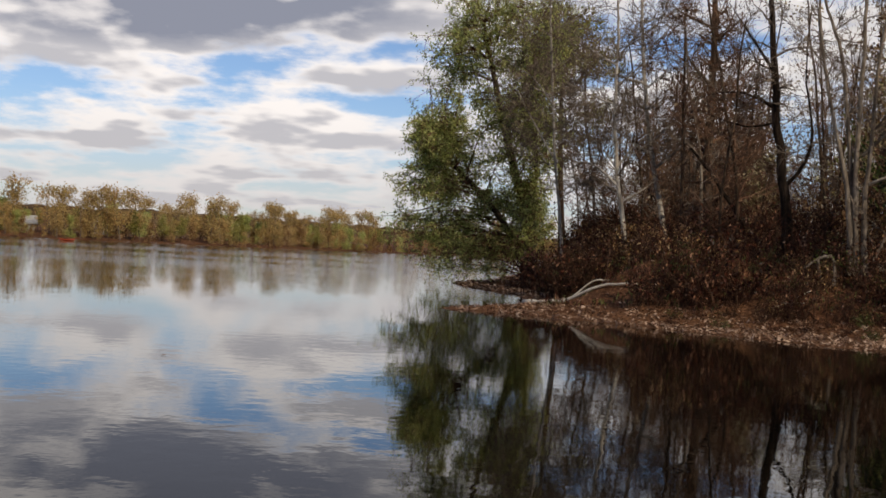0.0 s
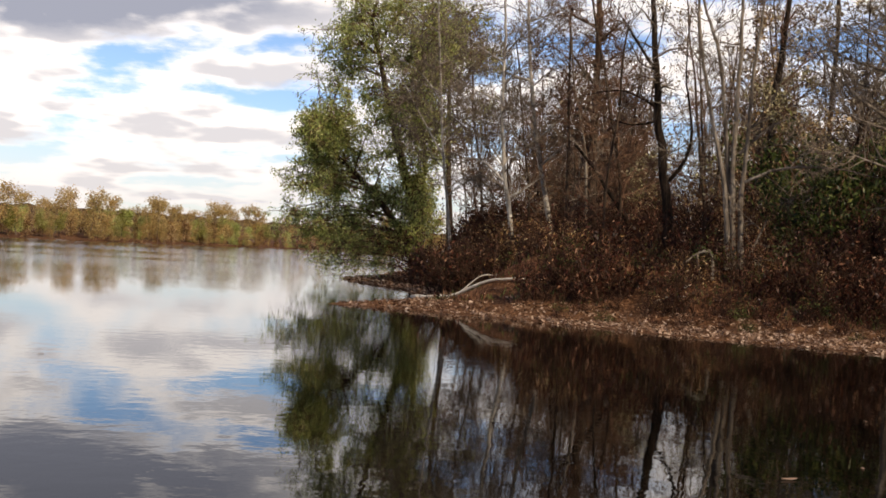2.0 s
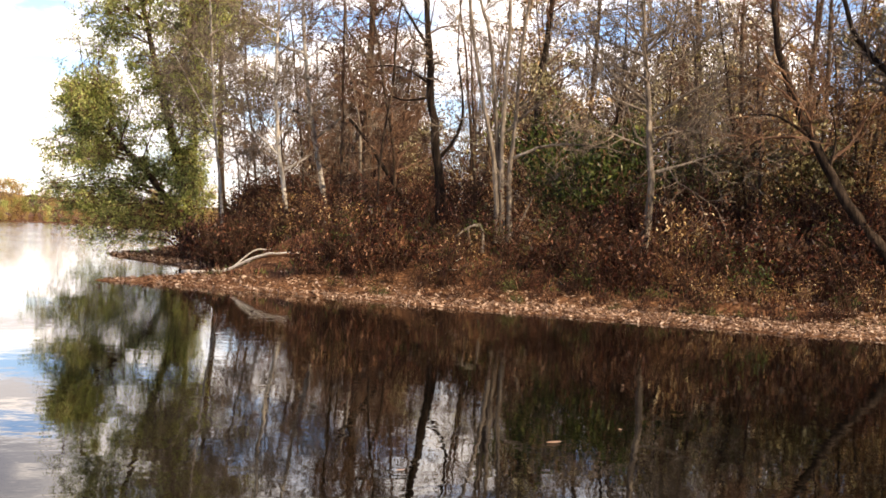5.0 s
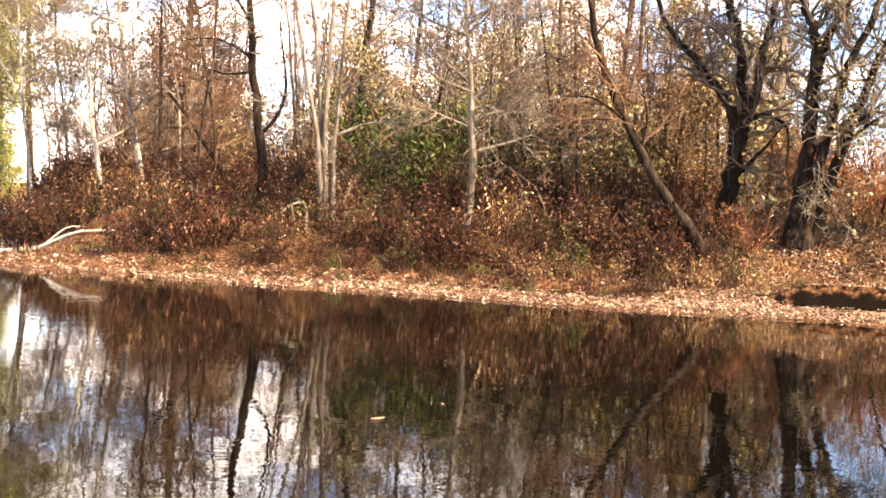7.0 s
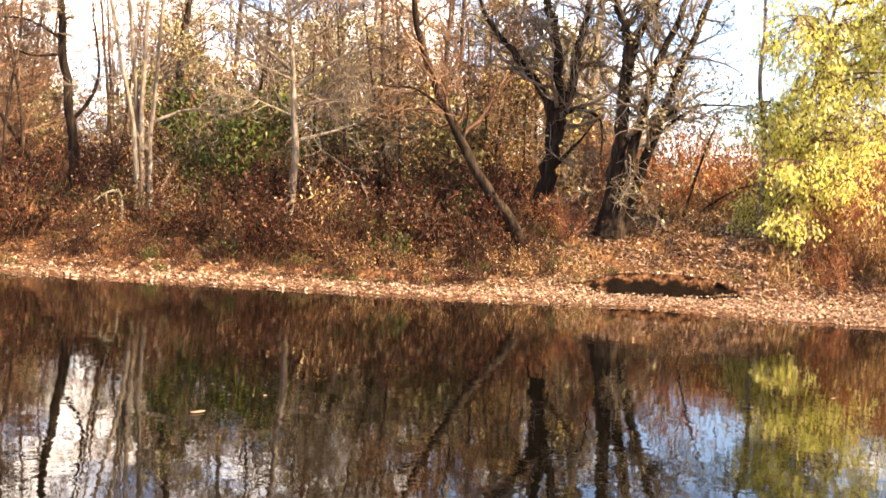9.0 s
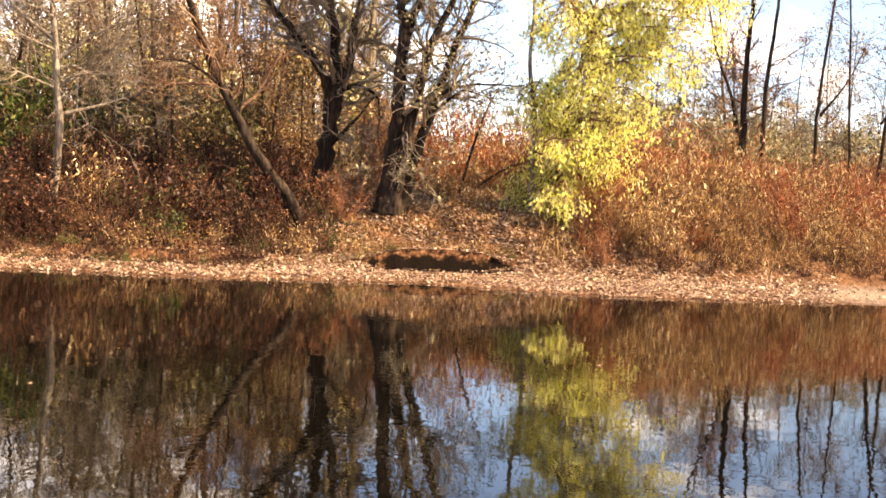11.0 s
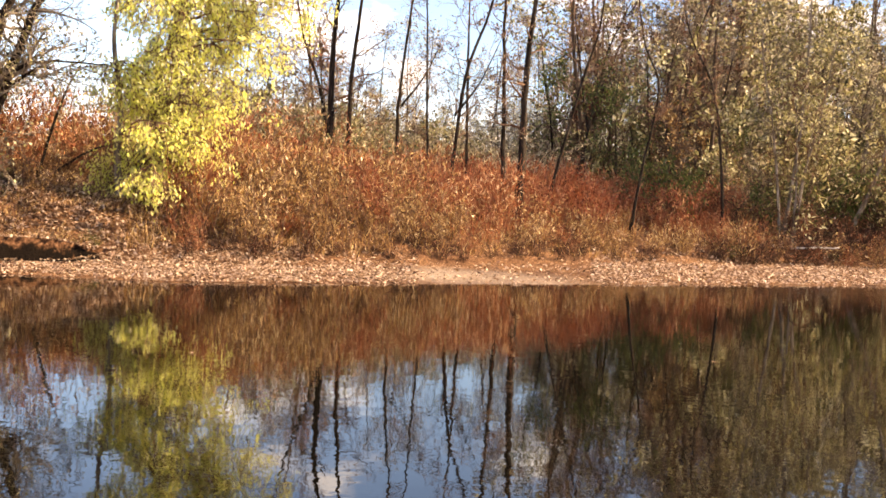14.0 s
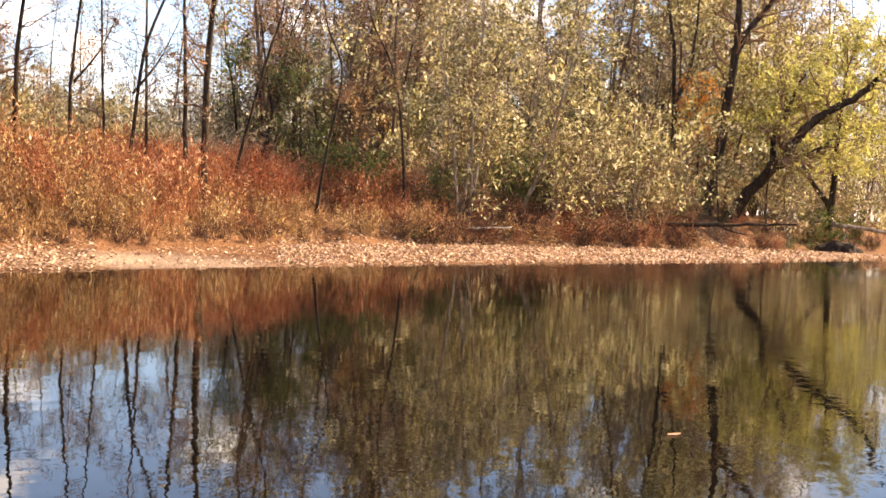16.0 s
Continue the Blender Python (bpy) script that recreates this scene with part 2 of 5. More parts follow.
    mul = N("ShaderNodeMix")
    mul.data_type, mul.blend_type = "RGBA", "MULTIPLY"
    mul.inputs[0].default_value = 1.0
    L(base, mul.inputs[6])
    L(tint, mul.inputs[7])
    b, p = N("ShaderNodeBump"), N("ShaderNodeBsdfPrincipled")
    b.inputs["Strength"].default_value, b.inputs["Distance"].default_value = 0.8, 0.04
    L(small, b.inputs["Height"])
    L(b.outputs[0], p.inputs["Normal"])
    L(mul.outputs[2], p.inputs["Base Color"])
    p.inputs["Roughness"].default_value, p.inputs["Specular IOR Level"].default_value = 0.95, 0.05
    L(p.outputs[0], out.inputs[0])
    return m


def plain_material(name, colour, rough=0.7):
    m, N, L, out = material(name)
    p = N("ShaderNodeBsdfPrincipled")
    n = noise_node(N, L, 6, 5)
    L(ramp(N, L, n, [(0.3, tuple(c * 0.75 for c in colour)), (0.7, tuple(min(c * 1.1, 1) for c in colour))]), p.inputs["Base Color"])
    p.inputs["Roughness"].default_value = rough
    L(p.outputs[0], out.inputs[0])
    return m


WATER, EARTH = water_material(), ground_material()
BARK_DARK = bark_material("dark furrowed bark", (0.005, 0.0033, 0.0025), (0.021, 0.014, 0.0098), (0.1, 0.07, 0.05), 0.35, 0.6)
BARK_BROWN = bark_material("brown bark", (0.02, 0.013, 0.009), (0.07, 0.047, 0.032), (0.17, 0.12, 0.085))
BARK_GREY = bark_material("grey bark", (0.04, 0.03, 0.023), (0.18, 0.145, 0.112), (0.5, 0.43, 0.35))
BARK_WHITE = bark_material("pale flaking bark", (0.12, 0.1, 0.075), (0.4, 0.36, 0.31), (0.7, 0.66, 0.58), 0.7, 0.3)
TWIG_BROWN = bark_material("brown twigs", (0.04, 0.02, 0.012), (0.155, 0.084, 0.052), (0.32, 0.205, 0.13), 0.6, 0.1)
TWIG_GREY = bark_material("grey twigs", (0.05, 0.037, 0.028), (0.18, 0.14, 0.105), (0.42, 0.35, 0.28), 0.6, 0.1)
TWIG_DARK = bark_material("dark brush stems", (0.015, 0.008, 0.005), (0.05, 0.027, 0.016), (0.12, 0.07, 0.045), 0.6, 0.1)
TWIG_RED = bark_material("reddish stems", (0.1, 0.034, 0.018), (0.25, 0.1, 0.05), (0.42, 0.22, 0.12), 0.6, 0.1)
DRIFTWOOD = bark_material("bleached driftwood", (0.3, 0.26, 0.21), (0.55, 0.5, 0.43), (0.72, 0.68, 0.6), 0.5, 0.4)
LEAF_GREEN = leaf_material("fresh green leaves", [(0.22, 0.27, 0.08), (0.46, 0.52, 0.17), (0.64, 0.66, 0.22), (0.76, 0.71, 0.32)], 0.55, 0.9)
LEAF_YELLOW = leaf_material("yellow-green leaves", [(0.55, 0.6, 0.12), (0.74, 0.77, 0.18), (0.84, 0.83, 0.26), (0.82, 0.75, 0.34)], 0.6, 1.0)
LEAF_OLIVE = leaf_material("olive and yellow leaves", [(0.05, 0.046, 0.018), (0.18, 0.16, 0.06), (0.46, 0.4, 0.18), (0.78, 0.7, 0.44)], 0.3, 0.85)
LEAF_PALE = leaf_material("pale tan and buff leaves", [(0.07, 0.052, 0.034), (0.22, 0.165, 0.105), (0.44, 0.36, 0.23), (0.72, 0.63, 0.44)], 0.3, 0.8)
LEAF_CREAM = leaf_material("cream-yellow leaves", [(0.16, 0.14, 0.05), (0.36, 0.32, 0.13), (0.56, 0.51, 0.26), (0.78, 0.73, 0.48)], 0.4, 0.85)
LEAF_BRUSH = leaf_material("dull green and tan leaves", [(0.06, 0.055, 0.026), (0.17, 0.15, 0.066), (0.31, 0.27, 0.125), (0.5, 0.43, 0.25)], 0.35, 0.8)
LEAF_HAZE = leaf_material("thin brown and tan leaves", [(0.035, 0.022, 0.016), (0.11, 0.072, 0.05), (0.27, 0.195, 0.135), (0.54, 0.44, 0.29)], 0.3)
LEAF_MOSS = leaf_material("dull green leaves", [(0.02, 0.03, 0.009), (0.06, 0.085, 0.022), (0.12, 0.15, 0.038), (0.22, 0.22, 0.07)])
LEAF_RUST = leaf_material("rusty brown leaves", [(0.01, 0.003, 0.002), (0.038, 0.01, 0.005), (0.12, 0.035, 0.018), (0.36, 0.19, 0.11)])
LEAF_RED = leaf_material("red-orange leaves", [(0.06, 0.011, 0.005), (0.28, 0.075, 0.031), (0.45, 0.175, 0.075), (0.78, 0.55, 0.34)], 0.4, 0.8)
# LEAF_RED darkened: the thicket's dimmer east end is put into the leaf colour
LEAF_RED_DIM = leaf_material("copper-red leaves", [(0.035, 0.007, 0.004), (0.17, 0.034, 0.014), (0.32, 0.085, 0.034), (0.62, 0.36, 0.2)], 0.4, 0.75)
LEAF_GOLD = leaf_material("golden tan leaves", [(0.06, 0.028, 0.01), (0.24, 0.12, 0.042), (0.52, 0.33, 0.13), (0.8, 0.62, 0.36)], 0.3)
LEAF_TAN = leaf_material("faded tan leaves", [(0.25, 0.15, 0.06), (0.5, 0.35, 0.14), (0.64, 0.5, 0.2), (0.62, 0.38, 0.15)], 0.5, 1.0)
LEAF_WILLOW = leaf_material("pale green willow leaves", [(0.14, 0.14, 0.03), (0.32, 0.31, 0.07), (0.48, 0.45, 0.13), (0.6, 0.55, 0.24)], 0.55, 0.9)
LEAF_ROSE = leaf_material("rosy red leaves", [(0.35, 0.1, 0.06), (0.5, 0.2, 0.12), (0.6, 0.33, 0.2)], 0.6, 1.0)
LEAF_ORANGE = leaf_material("orange leaves", [(0.5, 0.14, 0.02), (0.65, 0.25, 0.04), (0.7, 0.36, 0.08)], 0.5, 1.0)
LITTER = leaf_material("fallen dry leaves", [(0.06, 0.03, 0.018), (0.22, 0.12, 0.068), (0.46, 0.3, 0.2), (0.78, 0.61, 0.47)], 0.3, 0.95)


# ---- the lie of the land ----
# Outlines of the land: the wooded point, the far shore, and the bank at the camera.
POINT_SHORE = [(9000, -6000), (600, -420), (300, -240), (120, -62), (69, -21), (55, -9), (46, 1), (40, 6), (32.5, 8.6), (27, 10.5),
               (22, 12.8), (18, 16.2), (13.7, 19), (9.5, 22.3), (4.8, 25), (1.6, 27), (-0.2, 27.6), (1.4, 28.8),
               (3.0, 33), (2.6, 39), (0.9, 45), (0.4, 49), (2.4, 54), (3.2, 62), (8, 90), (30, 140), (90, 200),
               (250, 255), (700, 330), (9000, 900)]
# the water's edge below the flat leaf-strewn beach
BEACH_SHORE = [(9000, -6000), (600, -420), (300, -240), (120, -66), (66, -24), (45.2, -9.2), (35.2, -1), (29, 3.6), (24.3, 6.7), (21.2, 8.7), (18.8, 10.2),
               (16.8, 11.9), (15.9, 14.8), (12.0, 16.9), (9.7, 19.2), (7.0, 21.3), (4.2, 24.4), (1.0, 27.1), *POINT_SHORE[POINT_SHORE.index((-0.2, 27.6)):]]
FAR_SHORE = [(9000, 1100), (900, 420), (400, 345), (200, 320), (60, 285), (-2, 240), (-21, 224), (-37, 190), (-54, 172), (-72, 160),
             (-112, 118), (-140, 0), (-130, -160), (-300, -500), (-9000, -9000), (-9000, 9000), (9000, 9000)]
HOME_SHORE = [(-600, -60), (-40, -6), (0, -1.6), (40, -14), (300, -400), (9000, -9000), (-9000, -9000)]


def side(x, y, line):
    """Signed distance to a shore given as a closed outline of land: positive on the land."""
    best, inside = np.full(np.shape(x), 1e18), np.zeros(np.shape(x), bool)
    for (ax, ay), (bx, by) in zip(line, line[1:] + line[:1]):
        dx, dy = bx - ax, by - ay
        k = np.clip(((x - ax) * dx + (y - ay) * dy) / (dx * dx + dy * dy), 0, 1)
        best = np.minimum(best, (x - ax - k * dx) ** 2 + (y - ay - k * dy) ** 2)
        if dy:
            inside = inside ^ (((ay > y) != (by > y)) & (x < ax + (y - ay) / dy * dx))
    return np.sqrt(best) * np.where(inside, 1, -1)


def wave(x, y, scale, seed):
    """Soft bumps of about that wavelength, from -1 to 1."""
    r = np.random.RandomState(seed)
    out = 0
    for _ in range(5):
        a, p, k = r.uniform(0, 2 * np.pi), r.uniform(0, 2 * np.pi), 2 * np.pi / scale * r.uniform(0.6, 1.6)
        out = out + np.sin((np.cos(a) * x + np.sin(a) * y) * k + p)
    return out / 3.2


RISE_S = [-60, -14, -4, 0, 0.9, 1.5, 2.2, 3.0, 4.2, 6.0, 10, 20, 45, 120, 500]
RISE_Z = [-4, -1.6, -0.5, 0, 0.16, 0.34, 0.62, 1.0, 1.5, 1.8, 2.1, 2.3, 2.4, 3.0, 3.5]


def land(x, y):
    x, y = np.asarray(x, float), np.asarray(y, float)
    s = side(x, y, POINT_SHORE)
    az, r = np.degrees(np.arctan2(x, y)), np.hypot(x, y)
    flat = np.interp(az, [-3, 3, 7, 11, 82, 95, 106, 125], [4, 4, 1.2, 0, 0, 0.6, 3, 4])
    soft = np.where(s > 0.6, 0.6 + np.maximum(s - 0.6 - flat, 0) + 0.12 * np.minimum(np.maximum(s - 0.6, 0), flat), s)
    z = np.interp(soft, RISE_S, RISE_Z)
    z = z + np.clip(s / 3, 0, 1) * (0.13 * wave(x, y, 5.0, 3) + 0.2 * wave(x, y, 17.0, 4)) * np.clip(4 - flat, 0.25, 1)
    z = z + 0.03 * wave(x, y, 1.3, 5) * np.clip(s + 0.4, 0, 1)
    beach = side(x, y, BEACH_SHORE)
    z = np.maximum(z, np.interp(beach, [-20, -4, 0, 0.5, 3, 9], [-2, -0.5, 0, 0.025, 0.07, 0.1]) + 0.012 * wave(x, y, 0.8, 6) * np.clip(beach + 0.5, 0, 1))
    # hollows cut into the foot of the bank by high water, with a bare face behind
    for lx, ly, half, high, _ in HOLLOWS:
        m = np.exp(-((((x - lx) ** 2 + (y - ly) ** 2) / half**2) ** 2))
        z = np.where((s > 0) & (s < 1.35), z * (1 - 0.75 * m), np.where(s >= 1.35, np.maximum(z, high * m), z))
    far = side(x, y, FAR_SHORE)
    zf = np.interp(far, [-80, -20, 0, 3, 10, 60, 200], [-4, -1.5, 0, 0.25, 0.8, 2.0, 5])
    hill = np.interp(r, [350, 900, 1500, 2600, 4500], [0, 26, 74, 60, 10])
    zf = zf + np.where(far > 0, 3 * np.clip((r - 500) / 300, 0, 1) * wave(x, y, 40, 9) + hill * (0.8 + 0.28 * wave(x, y, 900, 8)) * np.interp(az, [-60, -24, -8, 2, 30, 70], [0.34, 0.33, 0.33, 0.31, 0.3, 0.36]), 0)
    home = side(x, y, HOME_SHORE)
    zh = np.interp(home, [-40, -5, 0, 3, 30], [-4, -1.2, 0, 0.6, 2.0])
    return np.maximum(np.maximum(z, zf), zh)


# ---- mesh tools ----
class Buf:
    """Points and faces of one mesh, gathered piece by piece."""

    def __init__(self):
        self.v, self.f, self.n = [], [], 0

    def add(self, v, f):
        self.v.append(np.asarray(v, float))
        self.f.append(np.asarray(f, int) + self.n)
        self.n += len(v)

    def mesh(self, name, mat, smooth=True):
        me = bpy.data.meshes.new(name)
        v = np.concatenate(self.v)
        f = np.concatenate(self.f)
        me.vertices.add(len(v))
        me.vertices.foreach_set("co", v.ravel())
        me.loops.add(f.size)
        me.loops.foreach_set("vertex_index", f.ravel().astype(np.int32))
        me.polygons.add(len(f))
        me.polygons.foreach_set("loop_start", np.arange(0, f.size, f.shape[1], dtype=np.int32))
        me.polygons.foreach_set("use_smooth", np.full(len(f), smooth))
        me.update(calc_edges=True)
        me.validate()
        me.materials.append(mat)
        return me


def cross(a, b):
    """The vector product of two rows of vectors, or of two single ones."""
    a, b = np.asarray(a), np.asarray(b)
    ax, ay, az, bx, by, bz = a[..., 0], a[..., 1], a[..., 2], b[..., 0], b[..., 1], b[..., 2]
    return np.stack([ay * bz - az * by, az * bx - ax * bz, ax * by - ay * bx], -1)


def tube(buf, pts, rad, sides):
    """A limb of round section along pts, closed to a point at its tip."""
    pts, rad = np.asarray(pts, float), np.asarray(rad, float)
    t = np.gradient(pts, axis=0)
    t /= np.linalg.norm(t, axis=1, keepdims=True) + 1e-9
    ref = np.array((0.93, 0.35, 0.11)) if abs(t[:, 0]).mean() < 0.8 else np.array((0.1, 0.95, 0.25))
    a = cross(t, ref)
    a /= np.linalg.norm(a, axis=1, keepdims=True) + 1e-9
    b = cross(t, a)
    ang = np.arange(sides) * 2 * np.pi / sides
    ring = a[:, None] * np.cos(ang)[None, :, None] + b[:, None] * np.sin(ang)[None, :, None]
    v = (pts[:, None] + ring * rad[:, None, None]).reshape(-1, 3)
    n = len(pts)
    i = np.arange(n - 1)[:, None] * sides
    k = np.arange(sides)[None]
    k2 = (k + 1) % sides
    buf.add(v, np.stack([i + k, i + k2, i + sides + k2, i + sides + k], -1).reshape(-1, 4))


def smooth_path(points, steps):
    """A curve through the points (Catmull-Rom)."""
    p = np.asarray(points, float)
    p = np.vstack([2 * p[0] - p[1], p, 2 * p[-1] - p[-2]])
    out = []
    for i in range(1, len(p) - 2):
        for k in np.arange(steps) / steps:
            out.append(0.5 * (2 * p[i] + (p[i + 1] - p[i - 1]) * k + (2 * p[i - 1] - 5 * p[i] + 4 * p[i + 1] - p[i + 2]) * k * k
                              + (3 * p[i] - p[i - 1] - 3 * p[i + 1] + p[i + 2]) * k**3))
    return np.vstack([*out, p[-2]])


def unit(v):
    return v / (np.linalg.norm(v) + 1e-9)


def shoot(buf, tips, rng, p, way, length, r0, level, depth, kids, lift=0.12, wander=0.22, spread=0.8, ratio=0.55):
    """A branch that wanders and forks again until depth; tips gathers places along the last shoots."""
    n = 6 if level <= 1 else (4 if level == 2 else 3)
    pts, d = [np.asarray(p, float)], unit(np.asarray(way, float))
    for _ in range(n):
        d = unit(d + rng.normal(0, wander, 3) + (0, 0, lift))
        pts.append(pts[-1] + d * length / n)
    pts = np.array(pts)
    tube(buf, pts, np.linspace(r0, max(r0 * 0.3, 0.006), n + 1), (7, 6, 4, 3, 3)[level])
    if level >= depth:
        tips.append(pts)
        return
    for j in range(kids[level]):
        k = rng.uniform(0.18, 1.0)
        i = min(int(k * n), n - 1)
        q = pts[i] + (pts[i + 1] - pts[i]) * (k * n - i)
        along = unit(pts[i + 1] - pts[i])
        out = unit(cross(along, rng.normal(0, 1, 3)))
        shoot(buf, tips, rng, q, along * 0.75 + out * spread, length * ratio * rng.uniform(0.6, 1.2) * (1.15 - 0.5 * k),
              max(r0 * (1 - 0.7 * k) * 0.55, 0.007), level + 1, depth, kids, lift, wander, spread, ratio)


def leaves(buf, centres, size, rng, slim=0.5, hang=0.0):
    """One small pointed blade at each centre, turned at random; hang pulls the tips down."""
    c = np.asarray(centres, float)
    n = len(c)
    a = rng.normal(0, 1, (n, 3)) - (0, 0, hang)
    a /= np.linalg.norm(a, axis=1, keepdims=True)
    b = cross(a, rng.normal(0, 1, (n, 3)))
    b /= np.linalg.norm(b, axis=1, keepdims=True) + 1e-9
    s = size * rng.uniform(0.6, 1.35, (n, 1))
    a, b = a * s * 0.5, b * s * 0.5 * slim
    buf.add(np.stack([c - a, c + b, c + a, c - b], 1).reshape(-1, 3), np.arange(4 * n).reshape(-1, 4))


def along_tips(tips, per, rng, loose):
    """Places strewn along the last shoots."""
    out = []
    for pts in tips:
        k = rng.uniform(0.1, 1, per) * (len(pts) - 1)
        i = np.minimum(k.astype(int), len(pts) - 2)
        out.append(pts[i] + (pts[i + 1] - pts[i]) * (k - i)[:, None] + rng.normal(0, loose, (per, 3)))
    return np.concatenate(out)


def part(name, buf, mat, parent, label="", smooth=True):
    ob = new(name, buf.mesh(name, mat, smooth))
    ob.parent = parent
    return tagged(ob, label, kind="stuff" if name in ("branchwork", "foliage", "stemwork") else "")


def stand(az, dist, turn=None, size=1.0, sink=0.06):
    """The pose of a thing on the ground, az degrees clockwise from north and dist metres off; its x axis runs across the line of sight."""
    a = radians(az)
    x, y = dist * math.sin(a), dist * math.cos(a)
    m = pose(x, y, float(land(x, y)) - sink, 0, 0, -az if turn is None else turn)
    return m @ Matrix.Scale(size, 4)


def plant(name, label, category, group=""):
    return tagged(new(name), label, category, group)


# ---- ground and water ----
def build_ground():
    az = np.concatenate([np.arange(-25, 113, 0.32), np.arange(113, 335, 3.0)])
    r = np.concatenate([[0.4, 2, 5, 9, 14, 17, 18.5], np.arange(19.5, 29, 0.12), np.arange(29, 34, 0.25), np.arange(34, 80, 0.7), 80 * 1.045 ** np.arange(1, 92)])
    A, R = np.meshgrid(np.radians(az), r, indexing="ij")
    x, y = R * np.sin(A), R * np.cos(A)
    z = land(x, y)
    n, k = A.shape
    i, j = np.meshgrid(np.arange(n), np.arange(k - 1), indexing="ij")
    i2 = (i + 1) % n
    buf = Buf()
    buf.add(np.stack([x, y, z], -1).reshape(-1, 3), np.stack([i * k + j, i * k + j + 1, i2 * k + j + 1, i2 * k + j], -1).reshape(-1, 4))
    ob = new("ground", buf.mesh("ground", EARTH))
    tagged(ob, "leaf-strewn brown river bank and woodland floor", "ground", kind="structure")
    w = Buf()
    s = 4200.0
    w.add([(-s, -s, 0), (s, -s, 0), (s, s, 0), (-s, s, 0)], [(0, 1, 2, 3)])
    ob = new("water", w.mesh("water", WATER, False))
    tagged(ob, "calm dark river mirroring sky and trees", "water", kind="structure")


build_ground()


# ---- trees of the wooded point ----
def old_tree(name, label, az, dist, stems, bark, twig, seed, twigs=(26, 1.6), leaf=None, leaf_count=0, leaf_size=0.09, depth=3,
             extra=(), top=5.0, group="", boughs=0):
    """A tree built stem by stem. stems: (foot radius, [(across, away, up), ...]); extra: lower limbs of the same form.
    Twigs fork from the upper part of every stem, which runs on for top metres past its last point; boughs more limbs of a metre or two rise from the first stem."""
    rng = np.random.RandomState(seed)
    first = np.array(stems[0][1], float)
    for k in range(boughs):
        u = 0.3 + 0.68 * (k + rng.uniform(0, 0.8)) / boughs
        z = first[-1][2] * u
        p = np.array([np.interp(z, first[:, 2], first[:, c]) for c in range(3)])
        turn, long = rng.uniform(-0.9, 0.9) + (math.pi if k % 2 else 0), rng.uniform(0.9, 2.2) * (1.25 - 0.5 * u)
        out, rise = np.array((math.cos(turn), math.sin(turn), 0)), rng.uniform(0.25, 0.95)
        extra = [*extra, (stems[0][0] * rng.uniform(0.28, 0.48), [p, p + out * long * 0.5 + (0, 0, long * rise * 0.42), p + out * long + (0, 0, long * rise)])]
    tree = plant(name, label, "tree", group)
    tree.matrix_basis = stand(az, dist)
    tw, tips = Buf(), []
    for n, (r0, pts) in enumerate([*stems, *extra]):
        limb = n >= len(stems)
        p = np.array(pts, float)
        if not limb:
            way = unit(unit(p[-1] - p[-2]) + (0, 0, 0.8))
            p = np.vstack([p, p[-1] + way * top * 0.55 + rng.normal(0, 0.12, 3), p[-1] + way * top + rng.normal(0, 0.25, 3)])
        path = smooth_path(p, 5)
        path[1:-1] += rng.normal(0, r0 * 0.12, (len(path) - 2, 3))
        k = np.linspace(0, 1, len(path))
        rad = r0 * (1 - 0.82 * k)
        if not limb:
            rad *= 1 + 0.5 * np.exp(-k * 22)
        b = Buf()
        tube(b, path, rad, 9)
        part("limb" if limb else "trunk", b, bark, tree)
        cnt, length = twigs
        cnt = cnt if not limb else max(cnt // 3, 3)
        for _ in range(cnt):
            k = rng.uniform(0.2 if limb else 0.28, 0.98)
            i = min(int(k * (len(path) - 1)), len(path) - 2)
            along = unit(path[i + 1] - path[i])
            out = unit(cross(along, rng.normal(0, 1, 3)))
            shoot(tw, tips, rng, path[i], along * 0.5 + out, length * rng.uniform(0.5, 1.3) * (1.25 - 0.6 * k), max(rad[i] * 0.4, 0.012),
                  1, depth, (0, 5, 4, 3), 0.05)
    part("branchwork", tw, twig, tree)
    if leaf and leaf_count:
        lf = Buf()
        c = along_tips(tips, max(leaf_count // len(tips), 1), rng, 0.07)
        leaves(lf, c, leaf_size, rng, 0.6, 0.4)
        part("foliage", lf, leaf, tree, "", False)
    return tree


